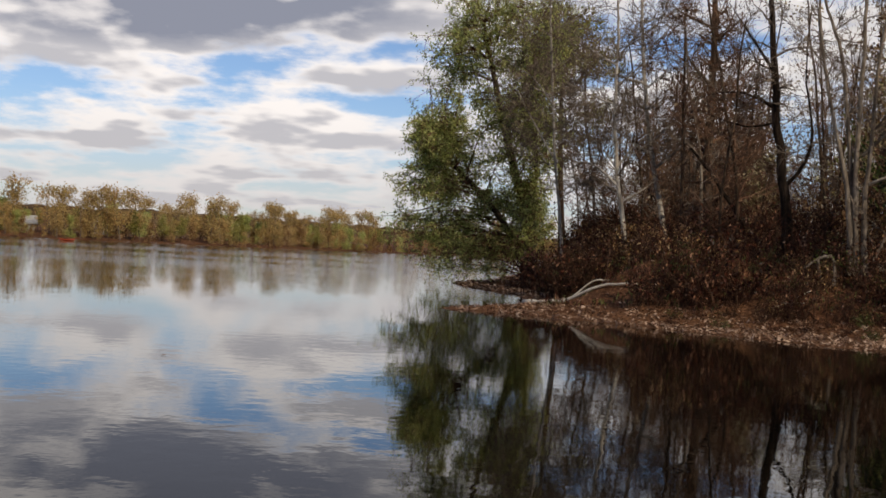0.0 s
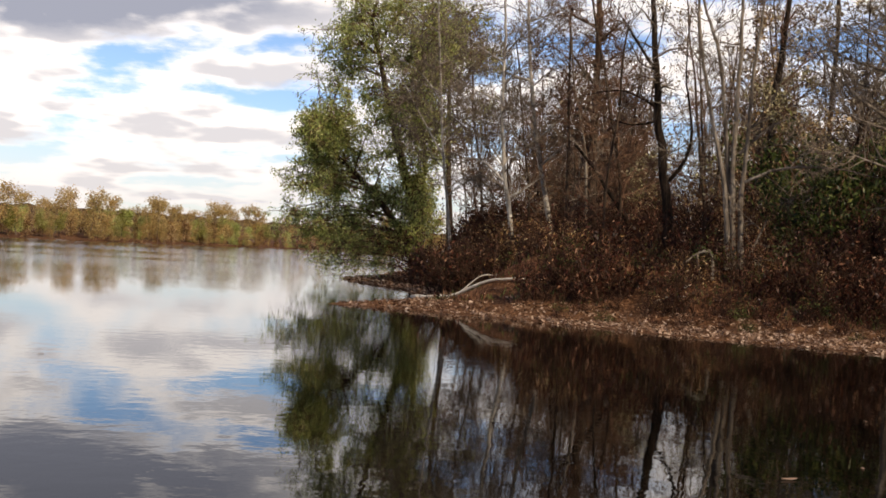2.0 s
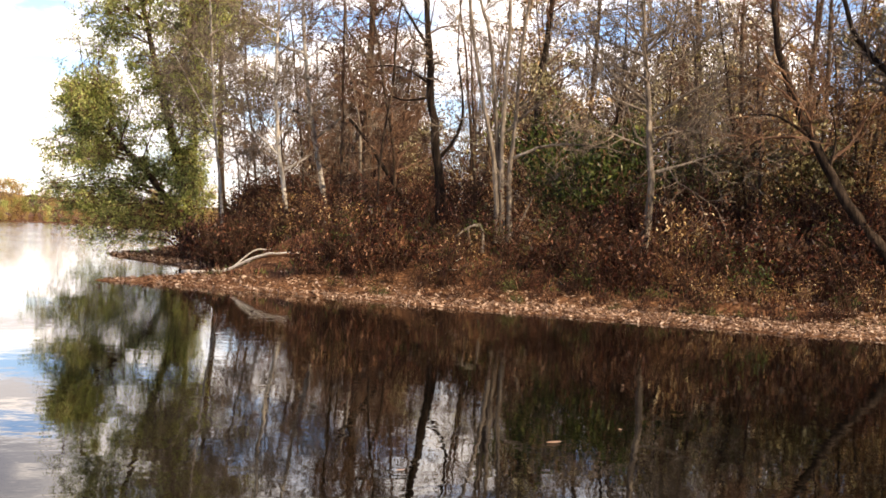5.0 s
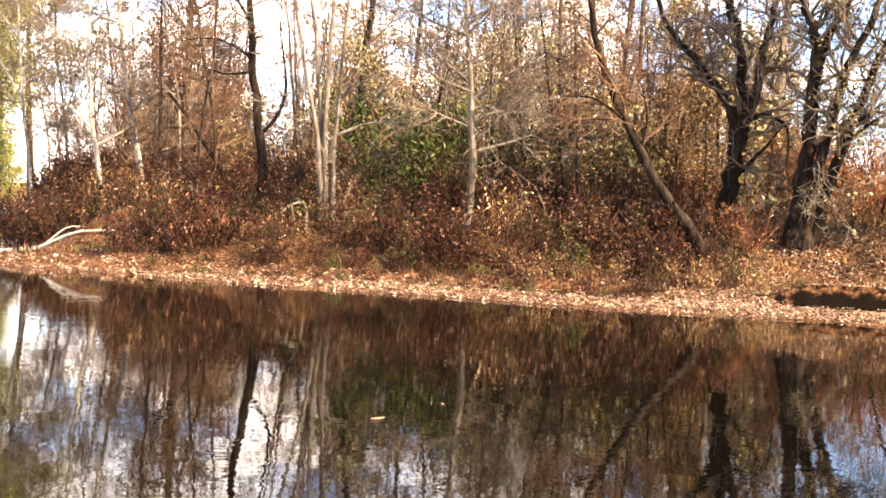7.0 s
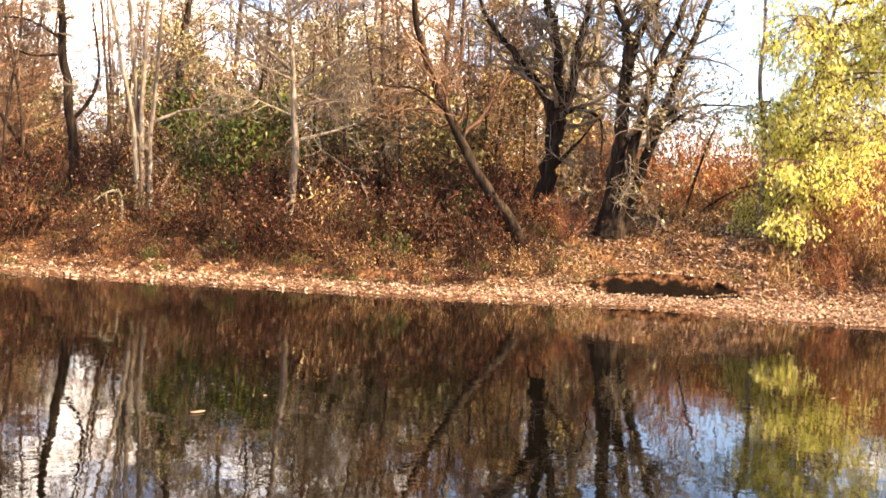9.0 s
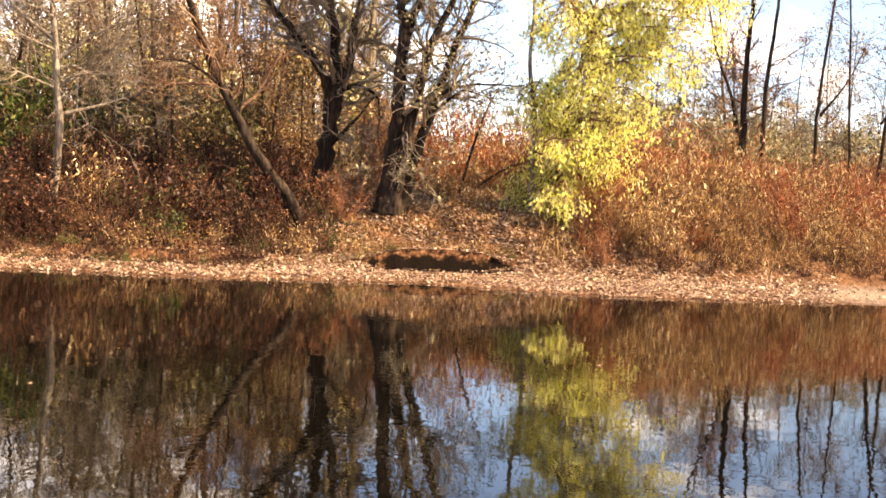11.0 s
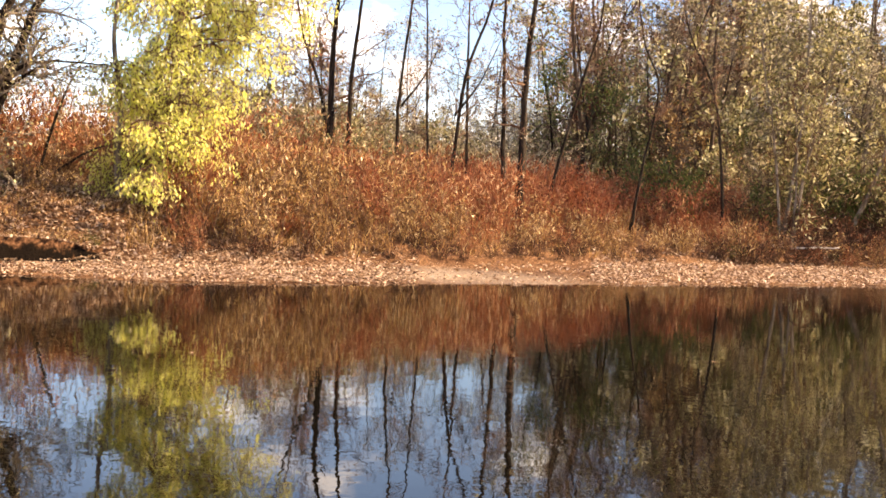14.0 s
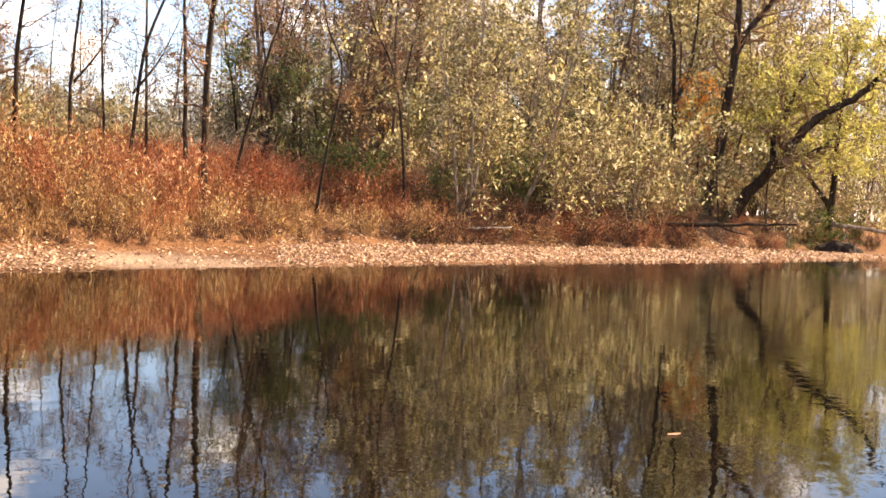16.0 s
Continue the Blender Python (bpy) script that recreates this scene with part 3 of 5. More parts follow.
def clumped_tree(name, label, az, dist, stems, clumps, bark, leaf, seed, per=300, leaf_size=0.1, clump_r=0.8, hang=0.8, slim=0.42, shoots=12):
    """A leafy tree: stems as for old_tree, and a branch from a stem out to each clump (across, away, up, radius) of leaves."""
    rng = np.random.RandomState(seed)
    tree = plant(name, label, "tree")
    tree.matrix_basis = stand(az, dist)
    paths = []
    for r0, pts in stems:
        path = smooth_path(pts, 6)
        b = Buf()
        k = np.linspace(0, 1, len(path))
        tube(b, path, r0 * (1 - 0.75 * k) * (1 + 0.5 * np.exp(-k * 22)), 9)
        part("trunk", b, bark, tree)
        paths.append(path)
    spine = np.concatenate(paths)
    tw, lf = Buf(), Buf()
    for cx, cy, cz, cr in clumps:
        c = np.array((cx, cy, cz))
        low = spine[:, 2] < cz + 0.3
        cand = spine[low] if low.any() else spine
        root = cand[np.argmin(np.linalg.norm((cand - c) * (1, 1, 0.7), axis=1) + rng.uniform(0, 0.6, len(cand)))]
        mid = (root + c) / 2 + rng.normal(0, 0.15, 3) + (0, 0, 0.35)
        path = smooth_path([root, mid, c], 4)
        tube(tw, path, np.linspace(0.032, 0.01, len(path)), 5)
        tips = []
        for _ in range(shoots):
            d = rng.normal(0, 1, 3) * (1, 1, 0.7)
            shoot(tw, tips, rng, path[rng.randint(4, len(path))], d - (0, 0, 0.25 * hang), cr * rng.uniform(0.7, 1.5), 0.012, 2, 3, (0, 0, 3), -0.12 * hang, 0.25)
        leaves(lf, along_tips(tips, max(per // len(tips), 1), rng, 0.10), leaf_size, rng, slim, hang)
    part("branchwork", tw, TWIG_BROWN, tree)
    part("foliage", lf, leaf, tree, "", False)
    return tree


def crown_clumps(rng, n, outline, deep):
    """Clump centres inside a crown given as (height, left edge, right edge) rows, ragged at the edge."""
    z, a, b = np.array(outline, float).T
    out = []
    for _ in range(n):
        h = rng.uniform(z[0], z[-1])
        lo, hi = np.interp(h, z, a), np.interp(h, z, b)
        k = rng.uniform(0, 1)
        k = 0.5 + 0.5 * math.copysign(abs(2 * k - 1) ** 0.7, k - 0.5)
        out.append((lo + (hi - lo) * k + rng.normal(0, 0.25), rng.normal(0, deep), h, rng.uniform(0.55, 1.1)))
    return out


# the leafy tree that leans out over the water at the tip of the point
_rng = np.random.RandomState(5)
clumped_tree("leaning_green_tree", "tall green-leaved tree leaning over the water at the point", 4.4, 49.0,
             [(0.3, [(0.1, 0, 0), (0.0, 0, 2.4), (-0.8, 0, 5.2), (-1.7, 0.2, 8.5), (-2.5, 0, 11.6)]),
              (0.2, [(0.1, 0, 0.6), (-1.2, -0.4, 2.8), (-2.9, -0.6, 4.6), (-4.3, -0.4, 5.8)]),
              (0.16, [(0, 0, 2.6), (0.2, 0.4, 5.5), (-0.5, 0.6, 9.2)])],
             [*crown_clumps(_rng, 84, [(0.6, -3.8, -1.0), (1.6, -5.4, 0.0), (3.0, -6.2, 0.4), (4.6, -6.0, 0.4)], 1.6),
              *crown_clumps(_rng, 84, [(4.6, -6.0, 0.5), (6.0, -5.4, 0.8), (7.8, -4.8, 1.2)], 1.5),
              *crown_clumps(_rng, 100, [(7.8, -4.8, 1.3), (10.2, -4.8, 1.7), (12.0, -4.4, 1.6), (13.0, -3.0, 0.6)], 1.6)],
             BARK_BROWN, LEAF_GREEN, 6, 330, 0.135, 0.8, 0.6)
_rng = np.random.RandomState(15)
clumped_tree("olive_crowned_tree", "tree with a thin olive-yellow crown behind the point", 6.3, 54.0, [(0.2, [(0, 0, 0), (-0.3, 0, 4), (-0.5, 0, 8), (-0.6, 0, 12)])],
             crown_clumps(_rng, 34, [(6.5, -1.6, 0.8), (9, -2.6, 1.6), (11.5, -2.6, 1.8), (14.0, -1.6, 0.6)], 1.2), BARK_BROWN, LEAF_WILLOW, 16, 220, 0.17, 0.8, 0.8)

# pale and dark trunks along the bank, foot by foot
old_tree("pale_tree", "slender pale-barked bare tree behind the shrubs", 6.2, 43.0, [(0.07, [(0.1, 0, 0), (-0.1, 0, 2.4), (-0.5, 0, 5.6), (-0.77, 0, 9.0), (-0.95, 0, 11.2)])],
         BARK_WHITE, TWIG_GREY, 11, (40, 2.0), top=3.5, boughs=9, group="pale trees on the bank",
         extra=[(0.04, [(-0.4, 0, 5.0), (-1.4, 0.1, 6.6), (-2.4, 0.1, 8.4)]), (0.035, [(-0.5, 0, 6.0), (0.2, -0.1, 7.0), (0.9, -0.1, 7.8)]), (0.04, [(-0.6, 0, 7.2), (-1.5, 0, 8.3), (-2.6, 0, 9.0)]),
                (0.03, [(-0.2, 0, 3.8), (0.5, 0, 4.3), (1.1, 0, 4.4)])])
old_tree("pale_tree", "slender pale-barked bare tree with drooping lower limbs", 9.5, 37.5, [(0.1, [(0.08, 0, 0), (0.0, 0, 1.0), (-0.42, 0, 3.3), (-0.62, 0, 5.8), (-0.62, 0, 8)])],
         BARK_WHITE, TWIG_GREY, 12, (26, 1.6), boughs=9, extra=[(0.05, [(-0.4, 0, 3.0), (-1.1, -0.1, 3.6), (-1.7, -0.1, 3.75), (-2.2, 0, 3.55)]), (0.04, [(-0.4, 0, 3.5), (-1.0, 0.2, 4.3), (-1.5, 0.2, 4.7)]),
                                                      (0.04, [(-0.45, 0, 3.6), (0.1, 0.2, 4.4), (0.7, 0.1, 4.9)])], top=3, group="pale trees on the bank")
old_tree("pale_tree", "pale-barked bare tree with a darker foot", 11.4, 40.0, [(0.115, [(0.15, 0, 0), (0, 0, 1.0), (-0.64, 0, 4.0), (-1.05, 0, 7.1), (-1.22, 0, 9.2)])],
         BARK_WHITE, TWIG_GREY, 13, (30, 1.8), top=3.5, boughs=9, group="pale trees on the bank")
old_tree("dark_tree", "dark-barked tree hung with brown vines", 13.6, 38.0, [(0.19, [(0.02, 0, 0), (-0.1, 0, 2.5), (-0.14, 0, 4.8), (-0.15, 0, 8.6)])],
         BARK_BROWN, TWIG_BROWN, 14, (46, 1.3), LEAF_HAZE, 1500, 0.055, boughs=6, top=4, group="dark trees on the bank")
old_tree("dark_tree", "straight dark-barked tree with pale dead side limbs", 17.6, 30.8, [(0.15, [(0.02, 0, 0), (-0.21, 0, 1.72), (-0.5, 0, 3.8), (-0.66, 0, 5.35), (-0.79, 0, 7)])],
         BARK_DARK, TWIG_GREY, 15, (22, 1.5), LEAF_RUST, 160, 0.06,
         extra=[(0.045, [(-0.55, 0, 4.0), (-1.1, -0.1, 4.3), (-1.7, 0, 4.45), (-2.7, 0.1, 4.3)]), (0.04, [(-0.5, 0, 3.6), (-1.3, -0.1, 3.5), (-2.4, 0, 3.85)]),
                (0.05, [(-0.62, 0, 5.0), (-1.3, 0, 6.0), (-1.9, 0, 6.9)]), (0.06, [(-0.2, 0.1, 1.9), (0.3, 0.1, 2.6), (0.42, 0.1, 3.5), (0.2, 0.2, 5), (0.25, 0.2, 6.8)])], top=4, group="dark trees on the bank")
old_tree("tree_clump", "clump of pale grey stems rising from one foot", 20.8, 28.1,
         [(0.075, [(0, 0, 0), (-0.13, 0, 2.44), (-0.08, 0, 5.3), (-0.1, 0, 6.8)]), (0.065, [(-0.1, 0.1, 0), (-0.24, 0.1, 2.4), (-0.58, 0.1, 5.3), (-1.05, 0.1, 6.8)]),
          (0.07, [(0.2, -0.05, 0), (0.1, 0, 1.6), (0.18, 0, 3.1), (0.28, 0, 5.3), (0.42, 0, 6.7)]), (0.07, [(-0.15, -0.1, 0), (-0.3, 0, 2.0), (-0.75, 0, 4.0), (-1.1, 0.1, 6.0)])],
         BARK_GREY, TWIG_GREY, 16, (13, 1.3), extra=[(0.045, [(0.15, 0, 2.2), (1.0, -0.1, 2.55), (2.2, -0.2, 2.6), (3.3, -0.2, 2.4)]), (0.05, [(0, 0, 2.9), (0.6, 0, 3.5), (1.3, 0, 3.9)]),
                                                     (0.06, [(0.2, 0, 0.1), (0.45, -0.1, 0.6), (0.75, -0.1, 1.3)])], top=4)
old_tree("dark_tree", "dark upright trunk standing back in the wood", 22.3, 36.0, [(0.18, [(0, 0, 0), (0, 0, 1.2), (0.02, 0, 4.0), (0.25, 0, 6.3)])], BARK_DARK, TWIG_BROWN, 17, (24, 1.8), top=5, group="dark trees on the bank")
old_tree("grey_tree", "straight grey trunk with a long pale slanting limb", 28.2, 27.4, [(0.105, [(-0.05, 0, 0), (0.07, 0, 1.4), (-0.1, 0, 3.8), (-0.3, 0, 5.7)])],
         BARK_GREY, TWIG_GREY, 18, (34, 1.7), boughs=7, extra=[(0.05, [(-0.08, 0, 3.7), (-0.87, -0.1, 4.3), (-1.55, -0.1, 5.0), (-2.1, -0.1, 5.7)]), (0.05, [(0, 0, 3.3), (0.9, -0.2, 4.0), (1.9, -0.3, 4.4), (2.8, -0.3, 4.3)]),
                                                     (0.04, [(0, 0, 2.6), (0.5, -0.3, 3.0), (1.3, -0.4, 3.0)])], top=4)
old_tree("leaning_tree", "dark tree leaning steeply over the leaf-strewn bank", 40.7, 26.6, [(0.165, [(0.05, 0, 0), (-0.34, 0, 0.66), (-1.23, 0, 1.85), (-1.92, 0, 3.05), (-2.78, 0, 4.85), (-3.1, 0, 6.3)])],
         BARK_DARK, TWIG_BROWN, 19, (22, 1.6), extra=[(0.06, [(-0.4, 0, 0.62), (-0.9, -0.1, 0.58), (-1.3, -0.1, 0.42), (-1.95, -0.2, 0.12)]), (0.04, [(-1.7, 0, 2.7), (-1.6, -0.1, 3.4), (-1.75, -0.2, 4.2)]),
                                                     (0.05, [(-2.1, 0, 3.4), (-2.9, -0.2, 3.9), (-3.7, -0.3, 3.9)])], top=3.5)
old_tree("forked_tree", "thick rough-barked tree forking above a heavy bole", 41.2, 29.8,
         [(0.25, [(-0.05, 0, 0), (0.22, 0, 1.2), (0.3, 0, 2.3), (0.38, 0, 3.6), (0.12, 0, 5.3), (-0.1, 0, 6.2)]),
          (0.15, [(0.28, 0, 2.2), (0.1, 0, 3.2), (-0.45, 0, 4.0), (-1.1, 0, 4.75), (-1.8, 0, 5.7)]), (0.15, [(0.35, 0, 2.4), (0.7, 0.1, 3.6), (0.85, 0.1, 4.8), (1.1, 0.1, 6.2)])],
         BARK_DARK, TWIG_GREY, 20, (38, 1.7), extra=[(0.1, [(0.3, -0.1, 2.6), (0.65, -0.2, 3.0), (1.1, -0.2, 3.05), (1.56, -0.2, 2.7), (1.6, -0.2, 1.6)]), (0.07, [(0.2, 0, 1.3), (1.0, -0.2, 2.2), (1.5, -0.2, 2.9)])], top=4)
old_tree("grey_tree", "straight grey trunk close behind the forked trees", 43.6, 33.5, [(0.19, [(0, 0, 0), (0.05, 0, 2.5), (0.1, 0, 5.2), (0.25, 0, 7.0)])], BARK_GREY, TWIG_GREY, 21, (28, 1.8), top=5)
old_tree("triple_tree", "three heavy dark trunks spreading from one base", 45.0, 28.1,
         [(0.23, [(-0.12, 0, 0), (0.0, 0, 1.3), (0.11, 0, 2.8), (0.21, 0, 4.6), (0.02, 0, 5.4), (-0.22, 0, 6.2)]), (0.17, [(0.1, -0.1, 0), (0.3, -0.1, 1.3), (0.6, -0.1, 2.9), (0.93, -0.1, 4.4), (1.52, -0.1, 5.9)]),
          (0.16, [(0.32, 0.1, 0), (0.58, 0.1, 1.3), (1.02, 0.1, 2.8), (1.48, 0.1, 4.25), (2.1, 0.1, 6.0)]), (0.12, [(0.2, 0.1, 4.4), (0.5, 0.1, 5.3), (0.95, 0.1, 6.2)])],
         BARK_DARK, TWIG_GREY, 22, (34, 1.7), extra=[(0.07, [(1.1, 0, 3.0), (1.5, -0.2, 3.25), (1.95, -0.3, 3.35), (3.3, -0.4, 3.4)]), (0.06, [(1.0, 0, 2.65), (1.4, -0.2, 2.95), (1.8, -0.3, 3.2), (2.4, -0.3, 3.05)]),
                                                     (0.05, [(0.5, -0.2, 2.4), (0.1, -0.4, 1.6), (-0.15, -0.5, 0.7)])], top=4.5, leaf=LEAF_OLIVE, leaf_count=500)

# the yellow tree with hanging foliage
_rng = np.random.RandomState(8)
clumped_tree("yellow_tree", "slim tree with bright yellow-green hanging foliage", 52.5, 29.0,
             [(0.1, [(0.05, 0, 0), (-0.06, 0, 1.2), (-0.02, 0, 2.4), (-0.24, 0, 4.0), (-0.2, 0, 5.6), (-0.45, 0, 9)]), (0.09, [(0.4, 0.3, 0), (0.8, 0.3, 2.5), (1.3, 0.2, 5.0), (1.9, 0.2, 8.0)])],
             crown_clumps(_rng, 86, [(0.6, 0.1, 1.6), (1.4, -0.1, 2.8), (2.6, -0.2, 2.8), (3.6, 0.0, 3.4), (4.8, 0.0, 4.6), (6.4, -0.2, 5.0), (8.0, -0.5, 3.4)], 0.9),
             BARK_GREY, LEAF_YELLOW, 9, 330, 0.115, 0.6, 1.8, 0.42, 10)

# dark slender trunks behind the red thicket
for _az, _d, _r, _pts, _seed in (
        (63.1, 40, 0.15, [(0, 0), (-0.05, 2.5), (-0.08, 4.5), (0.02, 7)], 31), (64.0, 40, 0.11, [(0, 0), (0, 2.5), (0.04, 4.6), (0.26, 7.1)], 32),
        (63.0, 41, 0.09, [(0.1, 0), (-0.05, 2), (-0.42, 3.9), (-1.02, 5.5)], 33), (66.6, 42, 0.085, [(0, 0), (-0.02, 2), (-0.04, 4.0), (0.3, 7.5)], 34),
        (68.3, 40, 0.06, [(0.1, 0), (0, 1.0), (-0.2, 4), (-0.35, 7.5)], 35), (69.4, 39, 0.085, [(-0.2, 0), (0.05, 1.5), (0.4, 5.0), (1.15, 7.4)], 36),
        (70.3, 41, 0.07, [(0, 0), (-0.05, 2), (-0.16, 5.6), (-0.2, 7)], 37), (72.3, 40, 0.1, [(0, 0), (-0.1, 2), (-0.2, 5), (-0.3, 7.7)], 38),
        (73.1, 39, 0.16, [(-0.02, 0), (0, 2.4), (0.02, 5.1), (0.21, 7.7)], 39), (74.8, 41, 0.07, [(-0.3, 0), (0.1, 2), (0.88, 5.3), (1.43, 7.3)], 40),
        (79.2, 43, 0.065, [(-0.2, 0), (0.1, 2.4), (0.6, 5.6), (0.0, 7.3)], 41), (83.4, 46, 0.07, [(0.1, 0), (0, 2.4), (-0.5, 6.0), (-1.6, 8.4)], 42)):
    old_tree("slender_tree", "slender dark trunk behind the red thicket", _az, _d, [(_r, [(x, 0, z) for x, z in _pts])], BARK_DARK, TWIG_BROWN, _seed,
             (16, 1.5), LEAF_HAZE, 160, top=4, group="trunks behind the red thicket",
             extra=[(0.05, [(0.05, 0, 3.6), (0.9, 0, 4.8), (1.6, 0, 6.4)])] if _seed in (34, 36) else [])

# pale leaning stems and big trees beyond the thicket
old_tree("leafy_clump", "pale slim stems with sparse yellow leaves by the beach", 86.5, 49.0,
         [(0.08, [(0, 0, 0), (0.38, 0, 3.5), (0.57, 0, 6.8), (0.64, 0, 10)]), (0.065, [(-0.1, 0, 0), (-0.35, 0, 2.5), (-0.7, 0, 5), (-1.24, 0, 8)]), (0.055, [(0.2, 0.2, 0), (0.8, 0.2, 3), (1.4, 0.2, 6)])],
         BARK_GREY, TWIG_GREY, 51, (24, 2.2), LEAF_OLIVE, 5200, 0.15, top=3)
old_tree("leaning_pale_tree", "pale slim tree leaning away from the thicket", 89.7, 53.0, [(0.11, [(-0.1, 0, 0), (0.95, 0, 2.6), (1.87, 0, 6.4), (2.7, 0, 10.1)])],
         BARK_GREY, TWIG_GREY, 52, (24, 2.2), LEAF_OLIVE, 2400, 0.15, top=3)
old_tree("forked_dark_tree", "dark forked trunk among olive foliage", 97.4, 72.0, [(0.2, [(0, 0, 0), (-0.1, 0, 4), (-0.18, 0, 7), (-0.4, 0, 10.8), (-0.9, 0, 13.6)]), (0.13, [(-0.18, 0, 7), (0.7, 0, 9), (1.0, 0, 12)])],
         BARK_DARK, TWIG_BROWN, 53, (18, 2.2), LEAF_OLIVE, 2600, 0.17, top=3)
old_tree("big_tree", "tall thick grey-brown trunk with a high fork", 99.4, 72.0, [(0.42, [(-0.4, 0, 0), (0.0, 0, 2.1), (0.6, 0, 7.1), (1.03, 0, 11.0), (1.0, 0, 14.2)]), (0.26, [(0.98, 0, 10.6), (1.7, 0, 12.0), (3.2, 0, 14.0)])],
         BARK_DARK, TWIG_BROWN, 54, (18, 2.6), LEAF_OLIVE, 900, 0.17, top=4)
old_tree("sprawling_tree", "dark tree sprawling low toward the water", 100.9, 72.0,
         [(0.42, [(-0.8, 0, 0), (0.0, 0, 1.5), (2.0, 0, 3.8), (3.9, -0.5, 6.3), (6.2, -1, 7.8), (8.1, -1.5, 9.6)]), (0.28, [(0.9, 0, 2.5), (1.68, 0, 3.8), (1.75, 0.1, 5.6), (2.45, 0.2, 7.2)]),
          (0.2, [(1.4, 0, 3.1), (2.5, -0.3, 3.8), (4.7, -0.6, 4.9)])], BARK_DARK, TWIG_BROWN, 55, (24, 3.0), LEAF_WILLOW, 12000, 0.14, top=2.5)
_rng = np.random.RandomState(25)
clumped_tree("willow_tree", "spreading tree with light green hanging leaves", 105.0, 78.0, [(0.3, [(0, 0, 0), (0.3, 0, 3.5), (0.4, 0, 7.5), (0.8, 0, 12)]), (0.2, [(0.2, 0, 2.5), (-1.6, 0, 5), (-3.0, 0, 8)])],
             crown_clumps(_rng, 80, [(5.0, -6.5, 4), (7, -7.5, 5), (10, -8.0, 5), (13, -7.0, 4.0), (16, -4.5, 2.5)], 1.8), BARK_DARK, LEAF_WILLOW, 26, 240, 0.19, 1.0, 1.2)
for _n, (_az, _d, _h) in enumerate(((86.9, 48.6, 7.0), (91.3, 52.0, 6.2), (93.2, 54.0, 4.6), (95.4, 57.0, 6.4), (103.2, 70.0, 7.0))):
    clumped_tree("cream_leaved_tree", "slim small tree with sparse cream-yellow leaves", _az, _d, [(0.05, [(0, 0, 0), (0.1, 0, _h * 0.4), (-0.15, 0, _h)]), (0.035, [(0.05, 0, 0), (0.4, 0.1, _h * 0.4), (0.7, 0.1, _h * 0.8)])],
                 crown_clumps(_rng, 20, [(0.8, -0.6, 0.9), (_h * 0.45, -1.3, 1.4), (_h * 0.8, -1.1, 1.3), (_h, -0.5, 0.5)], 0.6), BARK_GREY, LEAF_CREAM, 200 + _n, 24, 0.19, 0.5, 1.0, 0.5, 7)
clumped_tree("orange_tree", "small slim tree with bright orange leaves", 98.6, 71.0, [(0.09, [(0, 0, 0), (0, 0, 4), (-0.2, 0, 8.6)])],
             crown_clumps(_rng, 16, [(3.4, -0.5, 0.6), (5, -0.7, 0.6), (7, -0.6, 0.4), (8.8, -0.4, 0.1)], 0.4), BARK_DARK, LEAF_ORANGE, 27, 160, 0.17, 0.5, 0.5)
clumped_tree("pink_red_tree", "slim tree with thin rosy red leaves", 62.7, 50.0, [(0.09, [(0, 0, 0), (-0.1, 0, 3.5), (-0.4, 0, 7.4)])],
             crown_clumps(_rng, 16, [(3.6, -0.9, 0.7), (5, -1.1, 0.7), (7, -0.9, 0.3)], 0.5), BARK_DARK, LEAF_ROSE, 28, 70, 0.13, 0.6, 0.5)


# ---- the wood behind ----
def wood_tree(name, label, seed, height, r0, bark, twig, leaf=None, count=0, size=0.12, kids=(14, 5, 4), group="trees of the wood", low=0.16, loose=0.12):
    """A straight woodland tree at the origin, to be copied."""
    rng = np.random.RandomState(seed)
    tree = plant(name, label, "tree", group)
    pts = [np.zeros(3)]
    d = np.array((0, 0, 1.0))
    for _ in range(8):
        d = unit(d + rng.normal(0, 0.07, 3) + (0, 0, 0.1))
        pts.append(pts[-1] + d * height / 8)
    path = smooth_path(pts, 2)
    rad = np.linspace(r0, 0.02, len(path))
    b = Buf()
    tube(b, path, rad, 7)
    part("trunk", b, bark, tree)
    tw, tips = Buf(), []
    for _ in range(kids[0]):
        k = rng.uniform(low, 0.98)
        i = min(int(k * (len(path) - 1)), len(path) - 2)
        out = unit(rng.normal(0, 1, 3) * (1, 1, 0.35))
        shoot(tw, tips, rng, path[i], out + (0, 0, 0.55), height * 0.26 * rng.uniform(0.6, 1.2) * (1.25 - 0.75 * k), rad[i] * 0.42, 1, 3, (0, kids[1], kids[2]), 0.08)
    part("branchwork", tw, twig, tree)
    if leaf:
        lf = Buf()
        leaves(lf, along_tips(tips, max(count // len(tips), 1), rng, loose), size, rng, 0.65, 0.4)
        part("foliage", lf, leaf, tree, "", False)
    return tree


def scatter(rng, n, az0, az1, s0, s1, gap=1.2, far=200.0, avoid=()):
    """Places on the point between two bearings and s0 to s1 metres inland."""
    k = n * 40
    az, r = rng.uniform(az0, az1, k), rng.uniform(22, far, k)
    x, y = r * np.sin(np.radians(az)), r * np.cos(np.radians(az))
    s = side(x, y, POINT_SHORE)
    good = (s >= s0) & (s <= s1)
    for lo, hi in avoid:
        good &= (az <= lo) | (az >= hi)
    out = []
    for i in np.where(good)[0]:
        if len(out) >= n:
            break
        if all(math.hypot(x[i] - a, y[i] - b) > gap for a, b, *_ in out):
            out.append((float(x[i]), float(y[i]), float(az[i]), float(r[i])))
    return out


PLACED = set()


